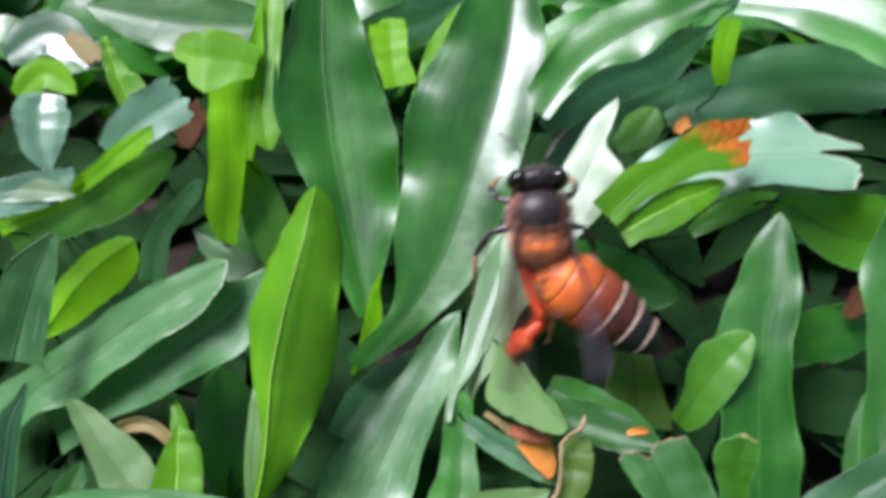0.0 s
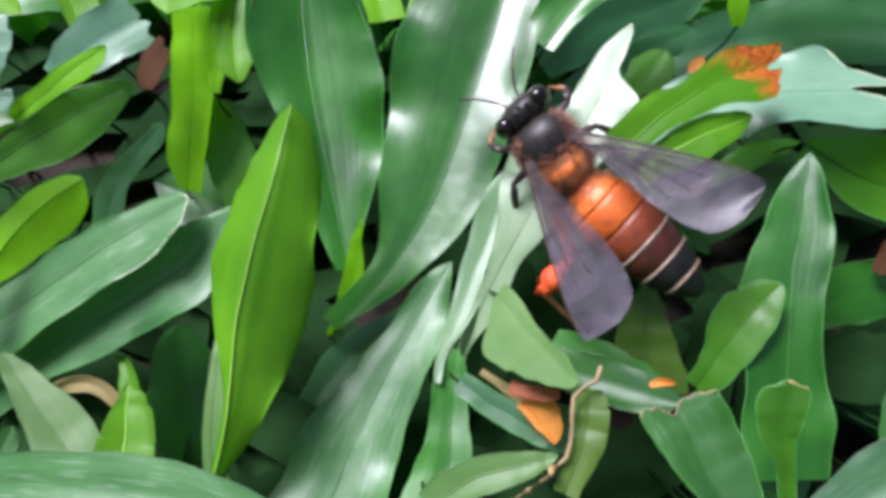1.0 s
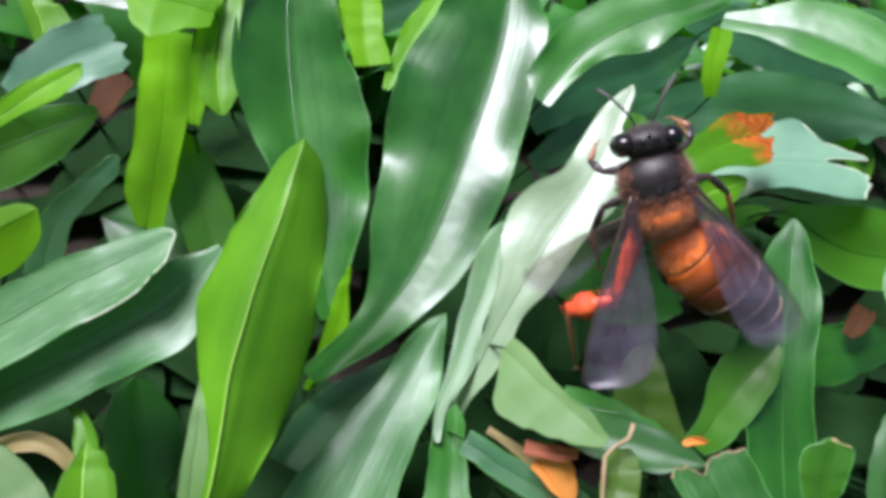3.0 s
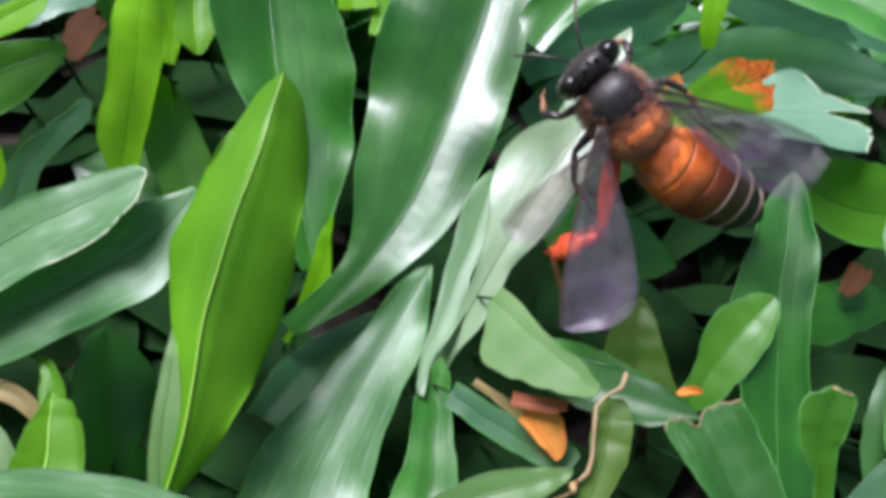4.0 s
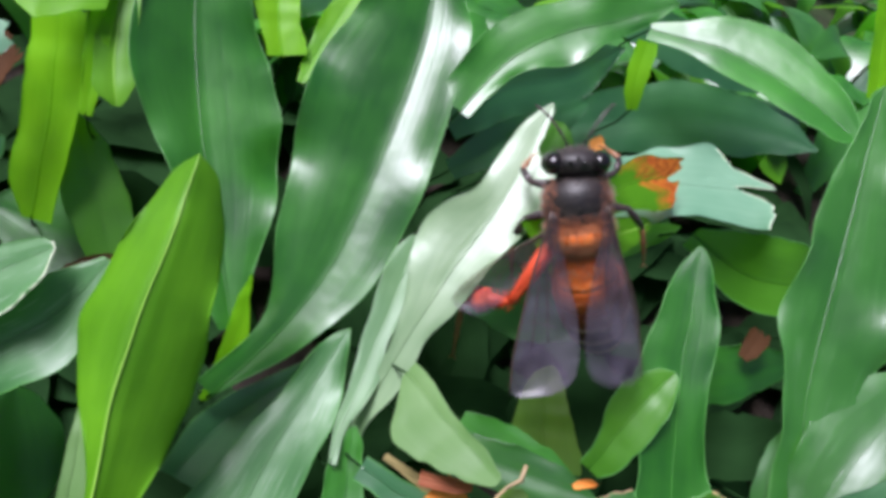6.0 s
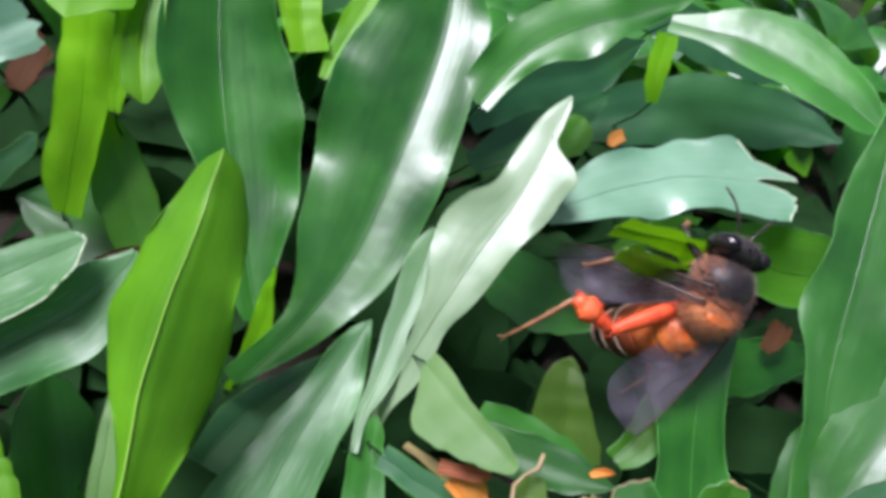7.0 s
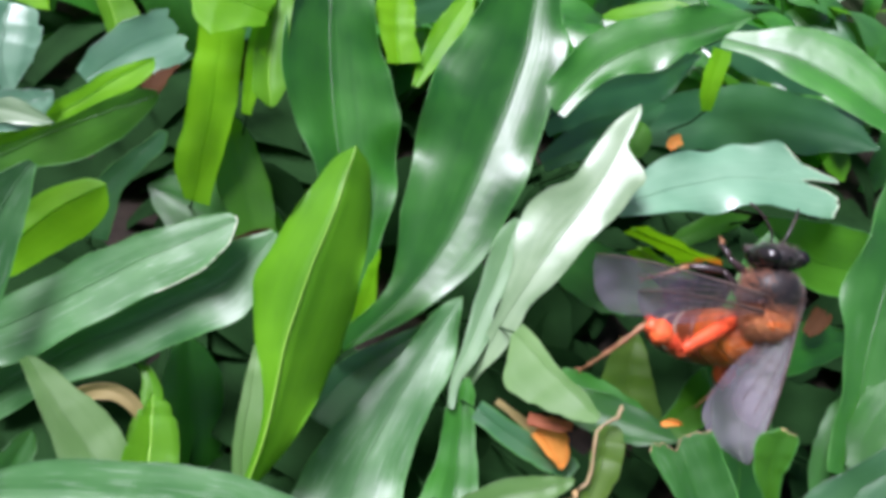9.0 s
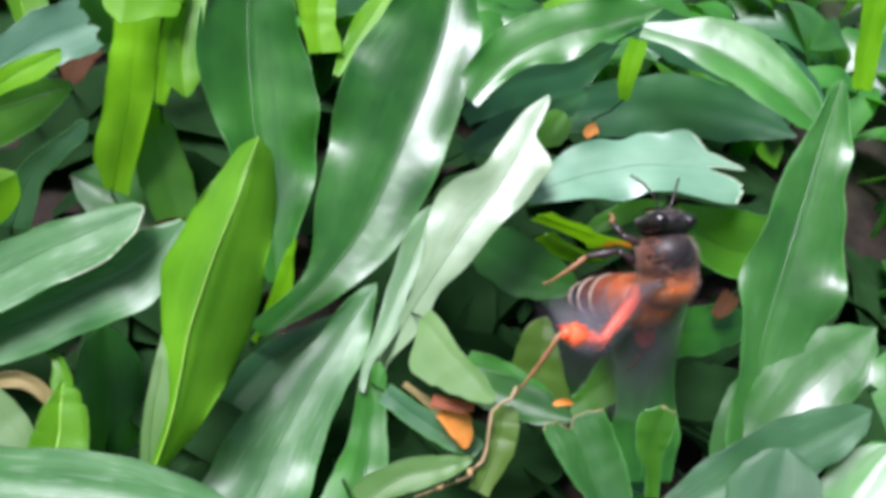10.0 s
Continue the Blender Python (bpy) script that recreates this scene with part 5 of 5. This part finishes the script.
def wing(parent, side, name, length, breadth):
    """Wing along side * x from its root; the stiff front edge is on +y."""
    pivot = new(name)
    pivot.parent = parent
    nu, nv = 22, 8
    bm = bmesh.new()
    rows = []
    for i in range(nu + 1):
        s = i / nu
        for (a, wa), (b, wb) in zip(WING_OUTLINE, WING_OUTLINE[1:]):
            if s <= b:
                t = (s - a) / (b - a)
                w = wa + (wb - wa) * t
                break
        w *= breadth / 1.85
        lead = 0.35 * math.sin(s * math.pi * 0.8) - 0.9 * max(0, s - 0.8)
        row = []
        for j in range(nv + 1):
            v = j / nv
            z = 0.18 * math.sin(v * 5 + s * 3) * s + 0.25 * s * s
            row.append(Vector((side * s * length, lead - v * w * 2.0, z)))
        rows.append(row)
    vs = [[bm.verts.new(p * MM) for p in r] for r in rows]
    for i in range(nu):
        for j in range(nv):
            bm.faces.new((vs[i][j], vs[i][j + 1], vs[i + 1][j + 1], vs[i + 1][j]))
    part("membrane", bm, M_WING, pivot, "smoky translucent membrane")
    bm = bmesh.new()
    tube(bm, [r[0] for r in rows], [0.11 - 0.07 * i / nu for i in range(nu + 1)], 5)
    for j0, j1, i1 in ((1, 2, 16), (2, 4, 15), (3, 6, 13), (5, 8, 9)):
        tube(bm, [rows[i][j0].lerp(rows[i][j1], i / i1) for i in range(0, i1 + 1)], [0.03] * (i1 + 1), 4)
    for i, a, b in ((9, 1, 4), (13, 1, 5), (6, 2, 6)):
        tube(bm, [rows[i][j] for j in range(a, b + 1)], [0.02] * (b - a + 1), 4)
    part("venation", bm, M_VEIN, pivot, "dark wing veins")
    return pivot


def leg(parent, name, pts, mats, load=False):
    """A jointed leg: femur, tibia, foot, hanging from its hip at the first point."""
    pivot = new(name)
    pivot.parent = parent
    p = [Vector(q) for q in pts]
    h = p[0]
    p = [q - h for q in p]
    for nm, a, b, r0, r1, m in (("femur", p[0], p[1], 0.62 if load else 0.32, 0.5 if load else 0.26, mats[0]), ("tibia", p[1], p[2], 0.34 if load else 0.25, 0.62 if load else 0.26, mats[1]), ("tarsus", p[2], p[3], 0.28, 0.12, mats[2])):
        bm = bmesh.new()
        n = 9
        path = [a.lerp(b, i / (n - 1)) + Vector((0, 0, 0.18 * math.sin(math.pi * i / (n - 1)))) for i in range(n)]
        rad = [(r0 + (r1 - r0) * i / (n - 1)) * (0.75 + 0.3 * math.sin(math.pi * min(1, i / (n - 1) * 1.1))) for i in range(n)]
        if nm == "tarsus":
            rad = [q * (1.0 if i % 2 else 0.72) for i, q in enumerate(rad)]
        tube(bm, path, rad, 8, 0.8)
        if nm == "tarsus":
            d = (b - a).normalized()
            for e in (0.25, -0.25):
                tube(bm, [b, b + d * 0.35 + Vector((e, 0, -0.1))], [0.08, 0.03], 4)
        part(nm, bm, m, pivot)
    if load:
        bm = bmesh.new()
        g = random.Random(9)
        blob(bm, p[1].lerp(p[2], 0.62), (0.85, 0.85, 0.75), 14, 10, lambda u: 1 + 0.12 * math.sin(9 * u.x + 5 * u.z) * math.cos(7 * u.y))
        part("pollen_load", bm, M_POLLEN, pivot, "packed orange-red pollen load")
        bm = bmesh.new()
        for a, b, k in ((p[0], p[1], 0.45), (p[1], p[2], 0.5)):
            for q in range(7):
                hairs(bm, g, a.lerp(b, (q + 0.5) / 7), (k, k, k), 26, 0.4, lambda u: True)
        part("leg_fur", bm, M_RED, pivot, "red pollen-dusted fur")
    pivot.matrix_basis = pose(h.x * MM, h.y * MM, h.z * MM)
    return pivot


def build_bee():
    bee = new("honey_bee")
    tagged(bee, "giant honey bee, black thorax, orange abdomen, red pollen-laden hind legs", "bee")
    g = random.Random(21)
    bm = bmesh.new()
    blob(bm, (0, 0.45, 0.1), (1.9, 1.95, 1.7), 26, 18, lambda u: 1 + 0.04 * math.sin(4 * u.y))
    part("thorax", bm, M_BLACK, bee, "glossy black thorax")
    bm = bmesh.new()
    blob(bm, (0, -1.3, -0.1), (1.85, 1.5, 1.6), 22, 14)
    part("rear_thorax", bm, M_TAWNY, bee, "tawny furred rear of the thorax")
    bm = bmesh.new()
    hairs(bm, g, (0, -1.2, -0.1), (1.85, 1.55, 1.6), 1700, 0.6, lambda u: u.y < 0.45)
    part("thorax_fur", bm, M_TAWNY, bee, "tawny orange fur")
    bm = bmesh.new()
    hairs(bm, g, (0, 0.45, 0), (1.85, 1.9, 1.65), 1600, 0.6, lambda u: abs(u.x) > 0.6 or (u.y < -0.3 and u.z > 0.2))
    part("side_fur", bm, M_RUSSET, bee, "russet fur along the sides")
    bm = bmesh.new()
    hairs(bm, g, (0, 0.45, 0.1), (1.85, 1.9, 1.65), 1500, 0.3, lambda u: u.y >= -0.5)
    part("thorax_down", bm, M_DARKHAIR, bee, "short dark down")
    bm = bmesh.new()
    blob(bm, (0, -1.55, 1.0), (1.2, 0.6, 0.55), 18, 10)
    part("scutellum", bm, M_ORANGE, bee, "orange-brown scutellum")

    head = new("head")
    head.parent = bee
    bm = bmesh.new()
    blob(bm, (0, 0.75, -0.35), (1.75, 0.95, 1.75), 22, 14)
    part("skull", bm, M_BLACK, head)
    for sx in (1, -1):
        bm = bmesh.new()
        blob(bm, (sx * 1.32, 0.75, 0.05), (0.78, 0.72, 1.3), 18, 12)
        part("eye", bm, M_EYE, head, "glossy dark compound eye")
        bm = bmesh.new()
        pth, _ = curve_points([(sx * 0.4, 1.5, -0.3), (sx * 0.7, 2.2, 0.1), (sx * 1.5, 3.4, 0.0), (sx * 2.3, 4.2, -0.4)], 14)
        tube(bm, pth, [0.085 if i > 3 else 0.07 for i in range(14)], 6)
        part("antenna", bm, M_LEG, head, "thin dark antenna")
        bm = bmesh.new()
        pth, _ = curve_points([(sx * 0.8, 1.1, -1.6), (sx * 0.6, 1.4, -2.1), (sx * 0.1, 1.5, -2.4)], 6)
        tube(bm, pth, [0.3, 0.3, 0.26, 0.22, 0.16, 0.08], 6)
        part("mandible", bm, M_LEG, head)
    for k in range(3):
        bm = bmesh.new()
        blob(bm, ((k - 1) * 0.4, 0.75 + (0.2 if k == 1 else 0), 1.32), (0.16, 0.16, 0.14), 8, 6)
        part("ocellus", bm, M_EYE, head)
    bm = bmesh.new()
    hairs(bm, g, (0, 0.75, -0.35), (1.7, 0.9, 1.7), 260, 0.4, lambda u: abs(u.x) < 0.6)
    part("head_fur", bm, M_DARKHAIR, head, "short dark fur")

    abdomen = new("abdomen")
    abdomen.parent = bee
    rad = [0.9, 2.1, 2.3, 2.2, 1.9, 1.4, 0.4]
    ys = [-0.1, -1.8, -3.7, -5.5, -7.2, -8.8, -10.4]
    tone = [M_ORANGE, M_AMBER, M_RUST, M_MAROON, M_BLACK, M_BLACK]
    for k in range(6):
        bm = bmesh.new()
        segment(bm, ys[k], ys[k + 1], rad[k], rad[k + 1], -0.12 * k, -0.12 * (k + 1))
        seg = part("tergite", bm, tone[k], abdomen, ("orange", "orange", "rusty red", "dark maroon", "black", "black")[k] + " abdomen ring")
        if k in (2, 3, 4):
            bm = bmesh.new()
            segment(bm, ys[k + 1] + 0.1, ys[k + 1] - 0.16, rad[k + 1] + 0.05, rad[k + 1] - 0.02, -0.12 * (k + 1), -0.12 * (k + 1) - 0.02)
            part("pale_band", bm, M_BAND, abdomen, "narrow pale band")
    bm = bmesh.new()
    hairs(bm, g, (0, -1.4, -0.1), (1.9, 1.5, 1.7), 350, 0.5, lambda u: u.y > -0.4)
    for k in range(2):
        hairs(bm, g, (0, (ys[k] + ys[k + 1]) / 2, -0.12 * k - 0.06), (rad[k] * 0.5 + rad[k + 1] * 0.5 + 0.05, 1.2, 0.86 * (rad[k] * 0.5 + rad[k + 1] * 0.5 + 0.05)), 800, 0.34, lambda u: abs(u.y) < 0.6)
    part("abdomen_fur", bm, M_TAWNY, abdomen, "tawny fur at the waist")

    wings = {
        "fr": wing(bee, 1, "forewing", 11.3, 1.95), "fl": wing(bee, -1, "forewing", 11.3, 1.95),
        "hr": wing(bee, 1, "hindwing", 8.0, 1.15), "hl": wing(bee, -1, "hindwing", 8.0, 1.15)}
    dark = (M_LEG, M_LEG, M_TARSUS)
    red = (M_RED, M_RED, M_TARSUS)
    legs = {}
    for sx, sd in ((1, "r"), (-1, "l")):
        legs["f" + sd] = leg(bee, "foreleg", [(sx * 0.9, 1.4, -1.3), (sx * 2.6, 1.9, -1.6), (sx * 3.0, 2.7, -2.4), (sx * 2.3, 3.4, -3.2)], dark)
        legs["m" + sd] = leg(bee, "midleg", [(sx * 1.2, 0.0, -1.5), (sx * 3.2, -0.4, -1.7), (sx * 4.2, -1.9, -3.0), (sx * 4.4, -4.6, -4.6)], dark)
        legs["h" + sd] = leg(bee, "hindleg", [(1.0, -1.4, -1.4), (1.0, -4.5, -3.2), (1.3, -6.5, -4.3), (1.0, -8.6, -5.8)] if sx > 0 else [(sx * 1.2, -1.5, -1.3), (sx * 2.4, -6.6, -1.2), (sx * 5.3, -7.6, -1.7), (sx * 4.5, -12.2, -4.0)], red, load=True)
    return bee, head, abdomen, wings, legs


bee, bee_head, bee_abdomen, bee_wings, bee_legs = build_bee()

# seconds, place in mm and turn of the bee
BEE_PATH = [
    (0, 7.56, 32.16, 26.55, 39.8, -3.6, 2.6),
    (0.5, 12.58, 33.43, 26.41, 42.3, -14.8, -3.9),
    (1, 8.29, 34.39, 24.68, 36.9, -35.1, 20.6),
    (1.5, 8.41, 33.59, 26.16, 41.0, -21.8, 4.0),
    (2, 10.46, 31.39, 29.44, 44.5, -38.8, 7.2),
    (2.5, 12.53, 32.04, 29.25, 55.9, -29.2, -4.5),
    (3.2, 12.41, 32.39, 27.82, 52.4, -33.7, 3.0),
    (4, 10.76, 33.84, 28.11, 37.5, -43.3, 24.6),
    (4.5, 11.73, 34.63, 27.42, 48.5, -39.5, 8.1),
    (5, 12.78, 34.53, 27.15, 45.2, -29.9, 8.4),
    (5.5, 11.88, 35.65, 26.17, 41.6, -29.5, 14.4),
    (6, 14.15, 34.39, 27.23, 51.6, -25.8, -6.8),
    (6.6, 19.93, 31.37, 25.82, 48.9, -6.7, -10.5),
    (7.3, 23.55, 29.67, 23.97, 49.3, 24.3, -6.9),
    (7.5, 23.43, 29.25, 23.65, 49.5, 25.9, -8.1),
    (8, 23.08, 29.88, 24.40, 47.0, 18.8, 2.9),
    (8.5, 22.97, 29.32, 24.35, 41.9, 10.5, 9.2),
    (9, 20.41, 27.02, 26.21, 42.7, 8.8, 7.2),
    (9.5, 19.19, 27.14, 28.51, 43.0, 3.4, 16.4),
    (10, 20.41, 27.82, 27.30, 40.6, 1.3, 19.2),
]
# seconds; abdomen: swing to its right, droop; sweep back of the left and right forewings and the left hindwing; wing lift; left hind leg's swing; feathering of the wings; buzz
BEE_POSE = [
    (0.0, 52, 5, 84, 92, 84, 4, 26, 62, 22), (0.5, 45, 5, 66, 96, 60, 6, 12, 45, 25), (1.0, 14, 0, 74, 52, 74, 14, -5, 0, 3), (1.5, 36, 0, 84, 74, 84, 8, 0, 0, 1), (2.0, 30, 8, 58, 78, 30, 12, -20, 12, 25),
    (2.5, 34, 12, 72, 80, 30, 8, -12, 18, 22), (4.0, 22, 22, 44, 66, 12, 14, -30, 0, 30), (4.5, 24, 26, 54, 84, 22, 12, -25, 12, 25), (5.0, 32, 28, 68, 86, 26, 8, -25, 12, 6), (5.5, 30, 26, 60, 86, 25, 12, -25, 18, 30),
    (6.0, 10, 32, 74, 90, 38, 8, -25, 12, 20), (7.3, -6, 74, 8, 96, 8, -36, -42, 24, 24), (8.0, -8, 76, 8, 96, 8, -36, -42, 24, 24), (8.5, -10, 78, 5, 94, 5, -34, -45, 24, 22), (9.0, -14, 78, 4, 102, 6, -12, -46, 24, 20),
    (9.5, -8, 84, 84, 110, 30, -8, -44, -32, 12), (10.0, -6, 84, 80, 108, 30, -2, -44, -30, 30)]


def at_time(rows, t):
    for a, b in zip(rows, rows[1:]):
        if t <= b[0]:
            k = (t - a[0]) / (b[0] - a[0])
            return [p + (q - p) * k for p, q in zip(a[1:], b[1:])]
    return list(rows[-1][1:])


def motions():
    walk(bee, [(t, pose(x * MM, y * MM, z * MM, rx, ry, rz)) for t, x, y, z, rx, ry, rz in BEE_PATH])
    walk(bee_head, [(t, pose(0, 2.1 * MM, 0.25 * MM, -8 + 5 * math.sin(2.3 * t), 0, 8 * math.sin(1.7 * t))) for t in [k * 0.5 for k in range(21)]])
    walk(bee_abdomen, [(row[0], pose(0, -2.7 * MM, -0.3 * MM, row[2], 0, row[1])) for row in BEE_POSE])
    for key, sx, fore in (("fl", -1, 1), ("fr", 1, 1), ("hl", -1, 0), ("hr", 1, 0)):
        rows = []
        for k in range(0, 301):
            t = k / 30
            swing, droop, left, right, hind, lift, kick, feather, hum = at_time(BEE_POSE, t)
            late = min(max(t - 6.2, 0.0), 1.0)  # the bee has turned round
            sweep = right - (0 if fore else 4) if sx > 0 else left if fore else hind
            buzz = (hum if key != "fl" else 0.35 * hum if t < 6.5 else 1.7 * hum) * (1 if k % 2 else -1)
            hold = late * min(max((9.4 - t) / 0.3, 0.0), 1.0)  # the right wings hang, the left ones stay up
            flick = 1 if k % 2 else -1
            steady = hum * (0.85 + 0.15 * flick) if sx > 0 else hum * (1.7 if fore else 1.0) * (-0.75 + 0.25 * flick)
            buzz += (steady - buzz) * hold
            rows.append((t, pose(sx * 1.6 * MM, (0.2 if fore else -0.8) * MM, (1.35 if fore else 1.15) * MM, -8 + (feather if sx < 0 else -1.6 * feather * (1 - late) + 54 * late), -sx * (lift + buzz - 6 * (1 - fore)), -sx * (sweep + 0.4 * buzz))))
        walk(bee_wings[key], rows)
    hip = pose(-1.2 * MM, -1.5 * MM, -1.3 * MM)
    walk(bee_legs["hl"], [(row[0], hip @ pose(0, 0, 0, 0, 0, row[7] + 3 * math.sin(9 * row[0]))) for row in BEE_POSE])
    # the left fore and middle legs reach forward once the bee has turned
    for key, hipx, hipy, hipz, rows in (("ml", -1.2, 0.0, -1.5, ((0, 0), (6.2, 0), (7.3, -52), (8.5, -58), (10, -50))), ("fl", -0.9, 1.4, -1.3, ((0, 0), (3, 6), (6.2, 0), (7.3, -18), (10, -14)))):
        walk(bee_legs[key], [(t, pose(hipx * MM, hipy * MM, hipz * MM, 0, 0, a)) for t, a in rows])
    # the scorched blade springs down when the bee steps over it, and the small blade sinks under its weight
    for thing, (px, py, pz), rows in MOVERS:
        there, back = pose(px * MM, py * MM, pz * MM), pose(-px * MM, -py * MM, -pz * MM)
        walk(thing, [(t, there @ pose(0, 0, 0, rx, ry, rz) @ back) for t, rx, ry, rz in rows])


motions()
